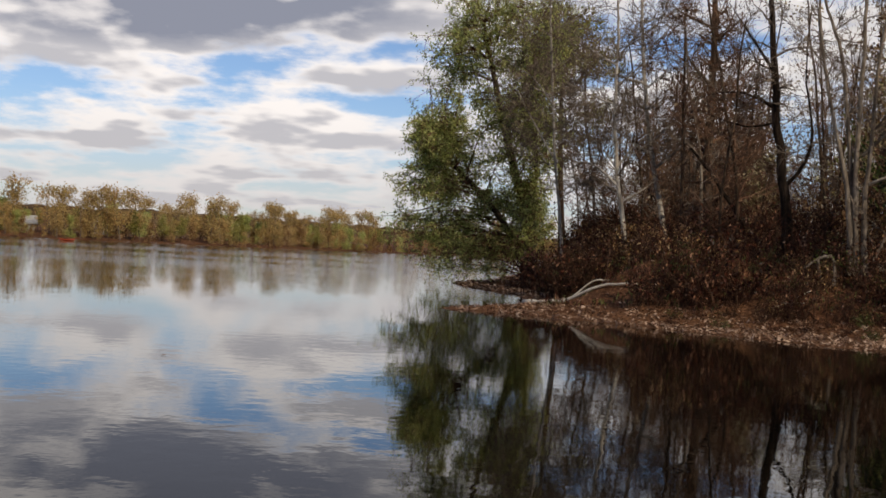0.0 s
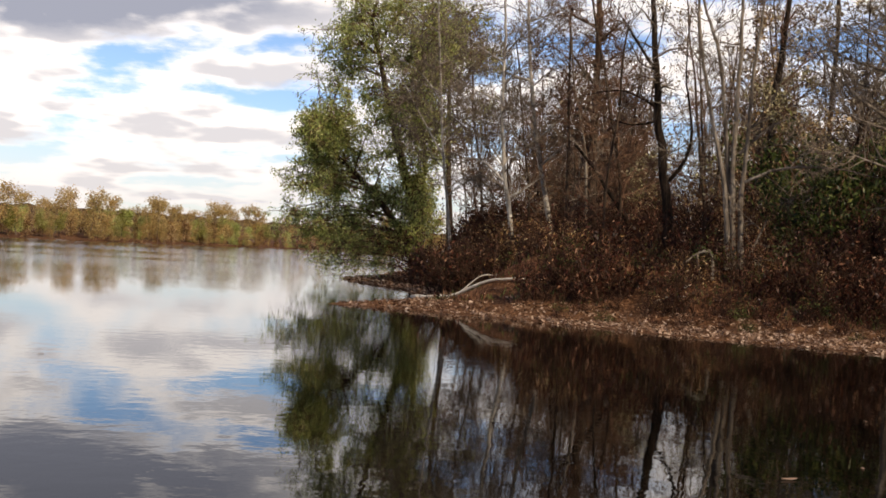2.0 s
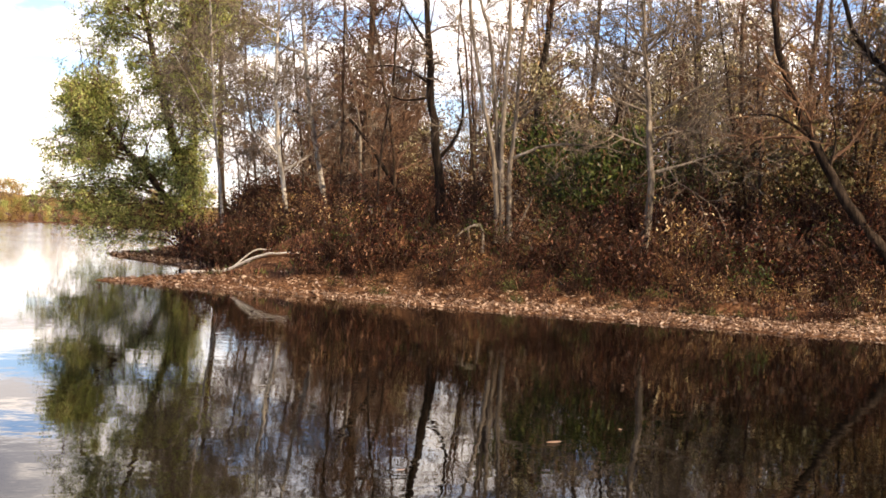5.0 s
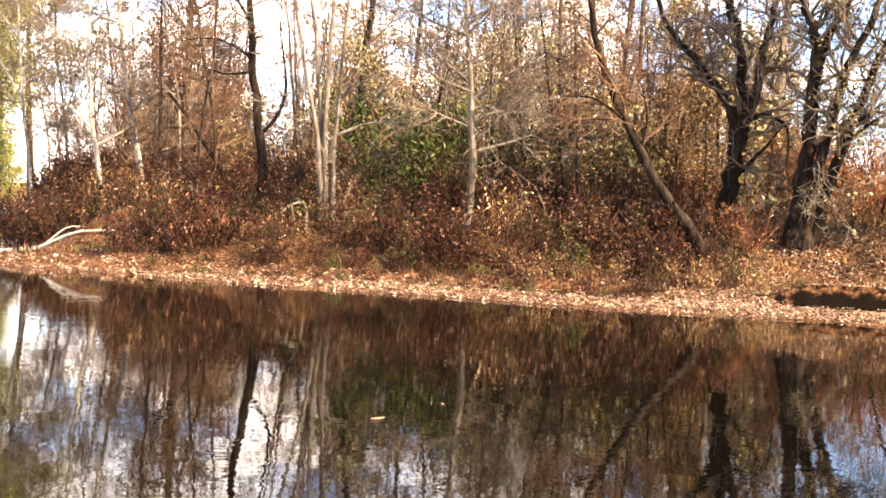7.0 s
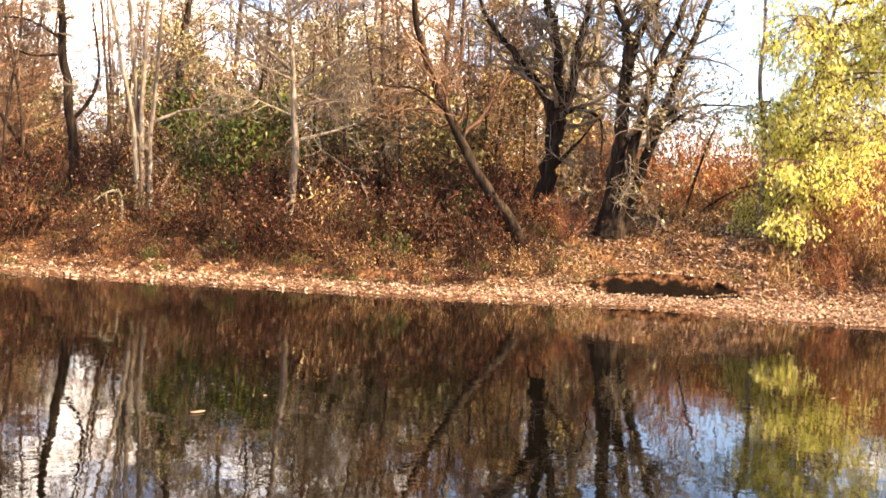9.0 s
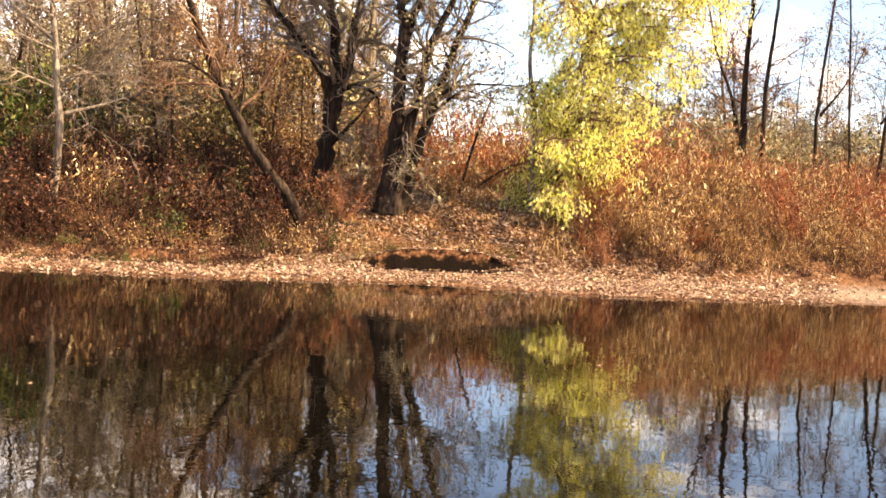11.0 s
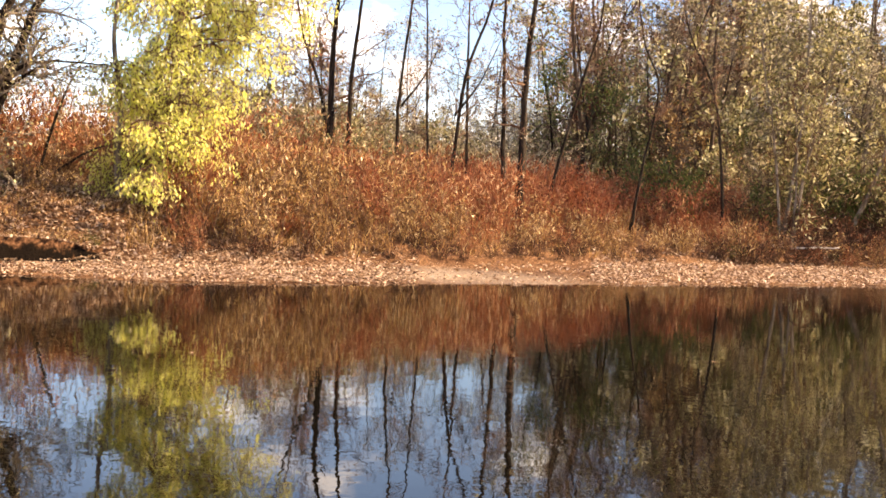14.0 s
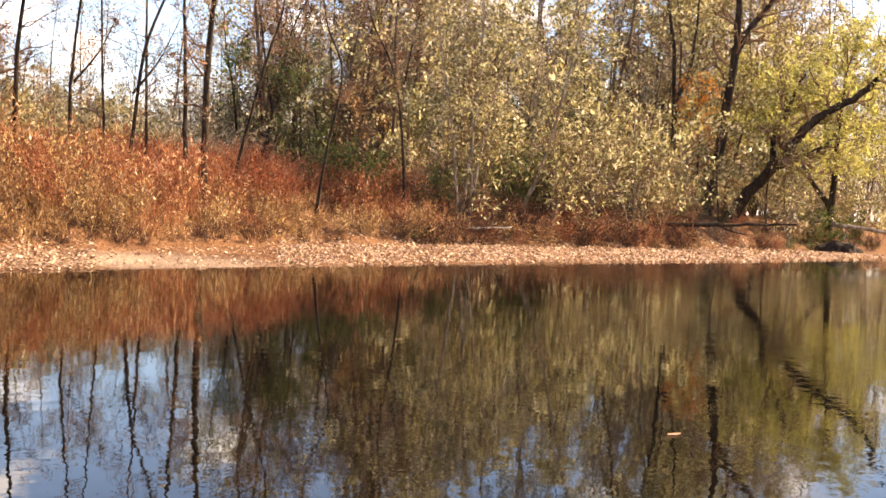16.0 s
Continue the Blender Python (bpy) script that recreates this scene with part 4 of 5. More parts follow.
def place_copies(makers, places, rng, low, high, lean=4.0, sink=0.08, thin=0):
    """Sets templates at the places in turn: each template itself first, then copies."""
    for n, (x, y, *_) in enumerate(places):
        m = pose(x, y, float(land(x, y)) - sink, rng.uniform(-lean, lean), rng.uniform(-lean, lean), rng.uniform(0, 360)) @ Matrix.Scale(rng.uniform(low, high), 4)
        if thin and n > len(makers) and n % thin == 0:
            continue
        ob = makers[n % len(makers)]
        if ob.name not in PLACED:
            PLACED.add(ob.name)
            ob.matrix_basis = m
        else:
            copy_thing(ob, m)


_rng = np.random.RandomState(21)
BROWN_WOOD = [wood_tree("bare_tree", "bare brown woodland tree with dense fine twigs", 61, 11, 0.085, BARK_BROWN, TWIG_BROWN),
              wood_tree("bare_tree", "tall bare brown woodland tree with fine twigs", 62, 12.5, 0.09, BARK_BROWN, TWIG_BROWN),
              wood_tree("brown_tree", "thin woodland tree with a few brown leaves", 63, 10, 0.065, BARK_BROWN, TWIG_BROWN, LEAF_HAZE, 700, 0.065),
              wood_tree("bare_tree", "bare dark woodland tree with dense fine twigs", 64, 11.5, 0.08, BARK_DARK, TWIG_DARK)]
place_copies(BROWN_WOOD, scatter(_rng, 46, 6, 21, 9, 60, 1.5, 100, [(15.8, 19.0)]), _rng, 0.6, 0.98)
place_copies(BROWN_WOOD, scatter(_rng, 62, 21, 44, 9, 60, 1.5, 100), _rng, 0.75, 1.25)
SAPLINGS = [wood_tree("sapling", "thin bare sapling with a haze of fine twigs", 111, 5.5, 0.04, BARK_GREY, TWIG_GREY, None, 0, 0.1, (18, 5, 4), "undergrowth saplings"),
            wood_tree("sapling", "thin sapling with dull brown leaves", 112, 5, 0.04, BARK_BROWN, TWIG_BROWN, LEAF_HAZE, 500, 0.07, (16, 5, 3), "undergrowth saplings"),
            wood_tree("sapling", "thin sapling with tan and golden leaves", 113, 4.6, 0.04, BARK_BROWN, TWIG_BROWN, LEAF_GOLD, 900, 0.11, (16, 5, 3), "undergrowth saplings"),
            wood_tree("sapling", "thin sapling with olive leaves", 114, 4.2, 0.035, BARK_BROWN, TWIG_BROWN, LEAF_OLIVE, 1100, 0.12, (16, 5, 3), "undergrowth saplings")]
place_copies([SAPLINGS[k] for k in (0, 1, 1, 2, 1, 3)], scatter(_rng, 110, 5, 45, 8, 34, 1.0, 75, [(16.2, 18.8)]), _rng, 0.7, 1.4)
SAPLINGS.append(wood_tree("sapling", "thin bare brown sapling with fine twigs", 118, 5.5, 0.035, BARK_BROWN, TWIG_BROWN, None, 0, 0.08, (20, 5, 4), "undergrowth saplings"))
place_copies([SAPLINGS[k] for k in (4, 0, 4, 1)], scatter(_rng, 34, 6.5, 15.8, 4, 30, 0.9, 80), _rng, 0.9, 1.7)
place_copies([BROWN_WOOD[k] for k in (0, 1, 3)], scatter(_rng, 14, 6.5, 15.8, 5, 50, 1.4, 100), _rng, 0.6, 0.95)
place_copies([SAPLINGS[k] for k in (3, 2, 0, 1)], scatter(_rng, 60, 45, 80, 16, 60, 1.5, 110), _rng, 0.5, 0.95, 4, 0.08, 3)
place_copies([SAPLINGS[k] for k in (3, 2, 3, 0)], scatter(_rng, 70, 80, 112, 5, 30, 1.2, 110), _rng, 0.8, 1.6, 4, 0.08, 3)
GOLD_WOOD = [wood_tree("golden_tree", "thin woodland tree with golden tan leaves", 65, 9, 0.07, BARK_BROWN, TWIG_BROWN, LEAF_GOLD, 2200, 0.12),
             wood_tree("olive_tree", "thin woodland tree with olive and yellow leaves", 66, 9.5, 0.07, BARK_BROWN, TWIG_BROWN, LEAF_OLIVE, 2600, 0.13)]
place_copies(GOLD_WOOD, scatter(_rng, 30, 21, 45, 8, 30, 1.5, 70), _rng, 0.6, 1.1)
OLIVE_WOOD = [wood_tree("olive_tree", "leafy olive and yellow woodland tree", 67, 11, 0.07, BARK_BROWN, TWIG_BROWN, LEAF_OLIVE, 2600, 0.13),
              wood_tree("golden_tree", "leafy pale tan tree of the wood", 68, 10, 0.07, BARK_BROWN, TWIG_GREY, LEAF_PALE, 1900, 0.12),
              wood_tree("bare_tree", "bare woodland tree with brown twigs", 69, 11, 0.06, BARK_BROWN, TWIG_BROWN)]
place_copies(OLIVE_WOOD, scatter(_rng, 64, 80, 112, 9, 60, 1.8, 140), _rng, 1.0, 1.5)
place_copies(OLIVE_WOOD[:2], scatter(_rng, 30, 46, 56, 24, 75, 1.6, 130), _rng, 0.3, 0.45)
place_copies([GOLD_WOOD[0], OLIVE_WOOD[0], BROWN_WOOD[0], OLIVE_WOOD[1]], scatter(_rng, 60, 55, 73, 22, 75, 1.8, 130), _rng, 0.3, 0.55)
place_copies([BROWN_WOOD[0], OLIVE_WOOD[0], OLIVE_WOOD[1], BROWN_WOOD[1]], scatter(_rng, 60, 75, 92, 12, 60, 1.4, 110), _rng, 0.9, 1.5)

place_copies([OLIVE_WOOD[0], GOLD_WOOD[1], OLIVE_WOOD[0], OLIVE_WOOD[1]], scatter(_rng, 46, 92, 112, 16, 60, 1.8, 140), _rng, 1.5, 2.1)

DARK_WOOD = [wood_tree("dark_green_tree", "shady dark green tree at the edge of the wood", 119, 9, 0.09, BARK_DARK, TWIG_DARK, LEAF_MOSS, 2600, 0.13, (20, 5, 4), low=0.08, loose=0.25),
             wood_tree("dark_brown_tree", "dark vine-hung tree at the edge of the wood", 120, 10, 0.09, BARK_DARK, TWIG_DARK, LEAF_RUST, 1500, 0.09, (20, 5, 4), low=0.08, loose=0.2)]
place_copies([DARK_WOOD[k] for k in (0, 1, 1)], scatter(_rng, 26, 74.8, 85, 9.5, 24, 1.4, 85), _rng, 0.75, 1.15)
place_copies([DARK_WOOD[k] for k in (1, 0)], scatter(_rng, 22, 85, 108, 12, 34, 2.0, 110), _rng, 0.7, 1.15)

BACK_WOOD = [wood_tree("brown_tree", "thin-leaved brown tree at the back of the wood", 115, 11, 0.08, BARK_BROWN, TWIG_GREY, LEAF_HAZE, 2600, 0.13, (18, 5, 4), low=0.1, loose=0.3),
             wood_tree("brown_tree", "hazy tan-leaved tree at the back of the wood", 116, 12, 0.09, BARK_BROWN, TWIG_GREY, LEAF_PALE, 2000, 0.13, (20, 5, 4), low=0.08, loose=0.35),
             wood_tree("olive_tree", "hazy olive-leaved tree at the back of the wood", 117, 11, 0.08, BARK_BROWN, TWIG_BROWN, LEAF_OLIVE, 3000, 0.12, (16, 4, 3), low=0.1, loose=0.3)]
place_copies([BACK_WOOD[k] for k in (0, 1, 2, 0, 1)], scatter(_rng, 84, 75, 112, 14, 90, 2.2, 170), _rng, 0.9, 1.6)
place_copies([BACK_WOOD[k] for k in (1, 0, 2)], scatter(_rng, 46, 55, 74, 30, 95, 1.8, 150), _rng, 0.3, 0.55)
place_copies([BACK_WOOD[1], BACK_WOOD[2], BROWN_WOOD[1], GOLD_WOOD[0]], scatter(_rng, 52, 54, 75, 15, 34, 1.5, 90), _rng, 0.45, 0.72)
place_copies([BACK_WOOD[k] for k in (1, 1, 0)], scatter(_rng, 20, 7, 15.5, 14, 70, 2.2, 120), _rng, 0.6, 1.0)
place_copies([BACK_WOOD[k] for k in (1, 0)], scatter(_rng, 44, 19.5, 45, 16, 70, 1.8, 120), _rng, 0.7, 1.15)


# ---- shrubs ----
def shrub(name, label, seed, height, stems, stem_mat, leaf, count, size, upright=1.4, wide=0.35, group="", slim=0.36, hang=0.9):
    """A many-stemmed shrub at the origin, to be copied."""
    rng = np.random.RandomState(seed)
    bush = plant(name, label, "shrub", group)
    st, tips = Buf(), []
    for _ in range(stems):
        p = rng.normal(0, wide * 0.5, 3) * (1, 1, 0)
        d = rng.normal(0, 0.55, 3) * (1, 1, 0) + (0, 0, upright)
        shoot(st, tips, rng, p, d, height * rng.uniform(0.55, 1.1), 0.012, 2, 3, (0, 0, 4), 0.0, 0.16, 0.7, 0.5)
    part("stemwork", st, stem_mat, bush)
    lf = Buf()
    leaves(lf, along_tips(tips, max(count // len(tips), 1), rng, 0.08), size, rng, slim, hang)
    part("foliage", lf, leaf, bush, "", False)
    return bush


RUST_SHRUBS = [shrub("rusty_shrub", "low rusty brown shrub on the bank", 71, 1.1, 12, TWIG_DARK, LEAF_RUST, 420, 0.09, group="bank shrubs"),
               shrub("bare_stemmed_shrub", "low reddish shrub with bare stems", 72, 1.2, 14, TWIG_DARK, LEAF_RUST, 300, 0.08, group="bank shrubs"),
               shrub("tan_shrub", "low tan shrub with dry leaves", 73, 1.0, 12, TWIG_BROWN, LEAF_GOLD, 360, 0.08, group="bank shrubs"),
               shrub("olive_shrub", "low olive-leaved shrub on the bank", 74, 1.1, 11, TWIG_DARK, LEAF_MOSS, 420, 0.09, group="bank shrubs")]
place_copies([RUST_SHRUBS[k] for k in (0, 2, 1, 3, 0, 1, 0, 1, 0, 1)], scatter(_rng, 240, 10, 40, 1.5, 12, 0.5, 55), _rng, 0.7, 1.25, 8, 0.08, 5)
place_copies([RUST_SHRUBS[k] for k in (0, 3, 1, 0)], scatter(_rng, 70, 2.6, 11, 5.2, 13, 0.6, 60), _rng, 0.9, 1.5, 8)
place_copies([RUST_SHRUBS[k] for k in (0, 1, 2, 0, 3)], scatter(_rng, 44, 3.5, 10.5, 4.4, 8, 0.5, 45), _rng, 0.75, 1.25, 8)
place_copies([RUST_SHRUBS[k] for k in (0, 3, 2, 1)], [p for p in scatter(_rng, 60, 4.6, 10, 0.5, 8, 0.5, 46) if p[3] > 32], _rng, 1.0, 1.6, 8)
place_copies([RUST_SHRUBS[k] for k in (1, 0, 3, 0, 1, 2)], scatter(_rng, 150, 12, 42, 1.3, 5, 0.45, 36), _rng, 0.4, 0.75, 8, 0.08, 4)
place_copies([RUST_SHRUBS[k] for k in (0, 1, 3)], scatter(_rng, 60, 10.5, 40, 0.1, 1.5, 0.5, 40), _rng, 0.25, 0.5, 10)
# dense brown brush that closes the wood at eye level
BROWN_BRUSH = [shrub("brown_brush", "tall dense brown brush in the wood", 84, 3.4, 13, TWIG_BROWN, LEAF_HAZE, 1000, 0.085, 1.5, 0.9, "brush of the wood", 0.5),
               shrub("brown_brush", "tall bare brown brush with a few rusty leaves", 85, 3.8, 16, TWIG_BROWN, LEAF_RUST, 500, 0.065, 1.6, 0.9, "brush of the wood", 0.5),
               shrub("golden_brush", "tall brush with golden tan leaves in the wood", 86, 3.2, 12, TWIG_BROWN, LEAF_GOLD, 800, 0.13, 1.5, 0.9, "brush of the wood", 0.5)]
place_copies([BROWN_BRUSH[k] for k in (0, 1, 0, 1)], scatter(_rng, 70, 5, 17, 9, 34, 1.0, 85), _rng, 0.8, 1.4, 6)
place_copies([BROWN_BRUSH[k] for k in (0, 1, 2)], scatter(_rng, 45, 17, 31, 9, 34, 1.2, 80), _rng, 0.7, 1.2, 6)
PALE_BRUSH = [shrub("pale_brush", "tall pale tan brush with thin leaves", 87, 3.6, 12, TWIG_GREY, LEAF_PALE, 1300, 0.12, 1.4, 1.0, "pale brush", 0.5),
              shrub("green_brush", "tall dull green brush behind the thicket", 88, 3.2, 12, TWIG_BROWN, LEAF_BRUSH, 1300, 0.12, 1.4, 1.0, "pale brush", 0.5)]
place_copies([BROWN_BRUSH[2], PALE_BRUSH[0], BROWN_BRUSH[2], PALE_BRUSH[1]], scatter(_rng, 50, 31, 45.5, 8, 34, 1.2, 80), _rng, 0.7, 1.3, 6)
# pale brush on the rising ground behind the thicket
place_copies([PALE_BRUSH[k] for k in (0, 1, 0)], scatter(_rng, 80, 55, 76, 11, 24, 1.0, 75), _rng, 0.85, 1.35, 6)
place_copies([PALE_BRUSH[k] for k in (0, 0, 1)], scatter(_rng, 60, 54, 75, 22, 50, 1.6, 110), _rng, 1.3, 2.0, 6)
TAN_SHRUBS = [shrub("tan_shrub", "dry tan and gold shrub", 75, 1.1, 13, TWIG_BROWN, LEAF_GOLD, 420, 0.09, group="dry shrubs"),
              shrub("orange_shrub", "dry orange-brown shrub above the beach", 76, 1.2, 14, TWIG_RED, LEAF_RED, 300, 0.08, group="dry shrubs")]
place_copies(TAN_SHRUBS, scatter(_rng, 70, 38, 60, 3.6, 16, 0.6, 60), _rng, 0.6, 1.15, 8)
RED_SHRUBS = [shrub("red_shrub", "tall red-orange thicket shrub with dry stems", 77, 1.9, 26, TWIG_RED, LEAF_RED, 900, 0.13, 2.2, 0.7, "red thicket", 0.24, 1.8),
              shrub("red_shrub", "tall red shrub of the thicket with darkened leaves", 78, 1.8, 26, TWIG_RED, LEAF_RED_DIM, 900, 0.13, 2.2, 0.7, "red thicket", 0.24, 1.8),
              shrub("tan_reed_shrub", "tall tan shrub in front of the red thicket", 79, 1.5, 24, TWIG_BROWN, LEAF_GOLD, 700, 0.14, 2.0, 0.7, "red thicket", 0.24, 1.8)]
place_copies([RED_SHRUBS[k] for k in (0, 2, 2, 1, 2, 2)], scatter(_rng, 60, 55, 68, 2.6, 10, 0.75, 56), _rng, 0.8, 1.2, 6)
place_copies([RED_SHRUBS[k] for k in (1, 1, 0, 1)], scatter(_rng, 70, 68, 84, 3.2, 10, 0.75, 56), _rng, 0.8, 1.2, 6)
place_copies([RED_SHRUBS[2], TAN_SHRUBS[0], RED_SHRUBS[2], TAN_SHRUBS[1]], scatter(_rng, 85, 55, 85, 1.5, 4.2, 0.6, 56), _rng, 0.45, 0.9, 8)
GREEN_SHRUBS = [shrub("leafy_shrub", "tall thin-stemmed shrub with pale yellow-green leaves", 80, 4.6, 12, TWIG_BROWN, LEAF_OLIVE, 850, 0.2, 1.6, 0.6, "leafy shrubs"),
                shrub("leafy_shrub", "tall thin-stemmed shrub with few pale leaves", 81, 4.2, 12, TWIG_GREY, LEAF_PALE, 750, 0.19, 1.6, 0.6, "leafy shrubs"),
                shrub("twiggy_shrub", "tall grey twiggy shrub, nearly bare", 82, 3.0, 11, TWIG_GREY, LEAF_GOLD, 420, 0.12, 1.6, 0.6, "leafy shrubs"),
                shrub("dark_green_shrub", "low dark green shrub in the shade", 83, 2.0, 12, TWIG_BROWN, LEAF_MOSS, 1300, 0.13, 1.3, 0.6, "leafy shrubs")]
place_copies([GREEN_SHRUBS[k] for k in (0, 1, 2, 3)], scatter(_rng, 54, 84, 112, 3.5, 15, 1.0, 95, [(88.0, 91.5), (99.0, 103.0)]), _rng, 0.6, 1.3, 6)
place_copies([GREEN_SHRUBS[k] for k in (3, 0, 1)], scatter(_rng, 60, 76, 112, 14, 34, 1.2, 110), _rng, 0.9, 1.7, 6)
place_copies([GREEN_SHRUBS[3]], [(math.sin(radians(a)) * d, math.cos(radians(a)) * d) for a, d in ((23.4, 31.5), (24.4, 32.5), (25.2, 31.0), (26.2, 31.5), (27.2, 32.5), (31.0, 34.0), (36.5, 35.0), (79.0, 47.5), (80.5, 46.5), (82.0, 48.0), (87.6, 53.5), (88.6, 54.0), (89.4, 54.6), (90.4, 55.2), (91.4, 56.0))], _rng, 0.9, 1.35, 5)
place_copies([GREEN_SHRUBS[k] for k in (2, 0)], scatter(_rng, 16, 91.5, 99, 3, 9, 1.2, 75), _rng, 0.7, 1.1, 6)
place_copies([TAN_SHRUBS[0], RUST_SHRUBS[0], TAN_SHRUBS[1], RUST_SHRUBS[3]], scatter(_rng, 90, 84, 108, 1.2, 7, 0.7, 85), _rng, 0.5, 1.1, 8)
place_copies([RUST_SHRUBS[0], TAN_SHRUBS[1], RUST_SHRUBS[1], TAN_SHRUBS[0]], scatter(_rng, 90, 83, 99, 0.8, 4.5, 0.6, 62), _rng, 0.6, 1.2, 8)
place_copies([BROWN_BRUSH[0], GREEN_SHRUBS[3], BROWN_BRUSH[1]], scatter(_rng, 40, 84, 99, 4.0, 11, 1.0, 75), _rng, 0.4, 0.8, 8)
place_copies([BROWN_BRUSH[0], PALE_BRUSH[0], GREEN_SHRUBS[0]], scatter(_rng, 40, 98, 112, 9, 34, 1.5, 125), _rng, 0.9, 1.5, 6)
# small dark shrubs added along the thicket's foot to stand for its shade
place_copies([RUST_SHRUBS[0], RUST_SHRUBS[1]], scatter(_rng, 44, 55, 84, 0.9, 1.9, 0.7, 56), _rng, 0.35, 0.6, 10)
# tufts over the edge of the hollow
for _k in range(16):
    _t, _o = _rng.uniform(-2.0, 2.0), _rng.uniform(0.45, 0.9)
    _x, _y = 18.7 + 0.796 * _t + 0.605 * _o, 16.9 - 0.605 * _t + 0.796 * _o
    copy_thing((RUST_SHRUBS[2], TAN_SHRUBS[0], RUST_SHRUBS[3])[_k % 3], pose(_x, _y, float(land(_x, _y)) - 0.04, 0, 0, _rng.uniform(0, 360)) @ Matrix.Scale(_rng.uniform(0.16, 0.34), 4))
# the rough ground behind the triple tree and the yellow tree
place_copies([TAN_SHRUBS[1], RED_SHRUBS[2], TAN_SHRUBS[0], RED_SHRUBS[0], TAN_SHRUBS[1]], scatter(_rng, 110, 44, 62, 7, 26, 0.8, 75), _rng, 0.9, 1.6, 6)


# ---- fallen leaves on the beach ----
def build_litter():
    rng = np.random.RandomState(91)
    n, slope = 420000, 120000
    az = np.concatenate([rng.uniform(0.5, 108, n), rng.uniform(37, 62, slope)])
    r = np.concatenate([20 + 48 * rng.uniform(0, 1, n) ** 1.5, rng.uniform(22, 42, slope)])
    n += slope
    x, y = r * np.sin(np.radians(az)), r * np.cos(np.radians(az))
    s = side(x, y, POINT_SHORE)
    hollow = np.any([((x - lx) * 0.8 - (y - ly) * 0.6) ** 2 / half**2 + ((x - lx) * 0.6 + (y - ly) * 0.8) ** 2 / (0.25 * deep) ** 2 / 4 + 0.5 * wave(x, y, 0.5, 12) < 0.95 for lx, ly, half, _, deep in HOLLOWS], axis=0)
    hollow &= rng.uniform(0, 1, n) < 0.96
    keep = ~hollow & (side(x, y, BEACH_SHORE) > 0.03) & (s < np.where((az > 38) & (az < 60), 13, 7)) & (rng.uniform(0, 1, n) < np.where((s < np.interp(az, [30, 38], [1.3, 3.0])) | ((az > 38) & (az < 60)), 1.0, np.interp(az, [30, 40], [0.08, 0.45]))) & ((az < 68) | (az > 77) | (rng.uniform(0, 1, n) < 0.15))
    keep &= rng.uniform(0, 1, n) < np.clip(0.75 + 0.5 * wave(x, y, 1.6, 14) + 0.35 * wave(x, y, 0.5, 15), 0.12, 1)
    x, y = x[keep], y[keep]
    c = np.stack([x, y, land(x, y) + 0.025], -1)
    k = len(c)
    nrm = rng.normal(0, 0.42, (k, 3)) + (0, 0, 1)
    nrm /= np.linalg.norm(nrm, axis=1, keepdims=True)
    a = cross(nrm, rng.normal(0, 1, (k, 3)))
    a /= np.linalg.norm(a, axis=1, keepdims=True)
    b = cross(nrm, a)
    size = rng.uniform(0.045, 0.13, (k, 1)) * 0.5 * (r[keep][:, None] / 24) ** 0.8
    a, b = a * size, b * size * 0.5
    buf = Buf()
    buf.add(np.stack([c - a, c + b, c + a, c - b], 1).reshape(-1, 3), np.arange(4 * k).reshape(-1, 4))
    tagged(new("fallen_leaves", buf.mesh("fallen_leaves", LITTER, False)), "dry tan fallen leaves strewn along the beach", "leaf litter", kind="stuff")


build_litter()


# ---- the far shore ----
FAR_TREES = [wood_tree("far_tree", "brown autumn tree on the far shore", 101, 10, 0.12, BARK_GREY, TWIG_GREY, LEAF_TAN, 1500, 0.36, (16, 3, 2), "trees on the far shore", 0.05, 0.55),
             wood_tree("far_tree", "yellow-green tree on the far shore", 102, 8.5, 0.12, BARK_BROWN, TWIG_BROWN, LEAF_WILLOW, 1700, 0.38, (16, 3, 2), "trees on the far shore", 0.04, 0.55),
             wood_tree("far_tree", "russet autumn tree on the far shore", 103, 8, 0.12, BARK_BROWN, TWIG_BROWN, LEAF_GOLD, 1500, 0.38, (16, 3, 2), "trees on the far shore", 0.04, 0.55),
             wood_tree("far_tree", "green tree on the far shore", 104, 7, 0.12, BARK_BROWN, TWIG_BROWN, LEAF_GREEN, 1700, 0.38, (16, 3, 2), "trees on the far shore", 0.04, 0.55)]


def far_places(rng, n, az0, az1, d0, d1):
    k = n * 80
    az, r = rng.uniform(az0, az1, k), rng.uniform(110, 420, k)
    x, y = r * np.sin(np.radians(az)), r * np.cos(np.radians(az))
    f = side(x, y, FAR_SHORE)
    keep = np.where((f > d0) & (f < d1))[0][:n]
    return [(float(x[i]), float(y[i])) for i in keep]


_far = np.random.RandomState(77)
place_copies([FAR_TREES[k] for k in (0, 2, 0, 1, 0, 2, 3)], far_places(_far, 195, -27, 5, 1, 24), _far, 0.55, 0.95)
place_copies([FAR_TREES[0], FAR_TREES[0], FAR_TREES[1]], far_places(_far, 12, -24, -6, 2, 12), _far, 0.85, 1.0)
place_copies([FAR_TREES[k] for k in (0, 2, 1, 0)], far_places(_far, 130, -27, 4, 0.2, 5), _far, 0.2, 0.4, 4, 0.3, 2)
place_copies(FAR_TREES[:3], far_places(_far, 40, 4, 30, 1, 40), _far, 0.8, 1.3, 4, 0.08, 2)


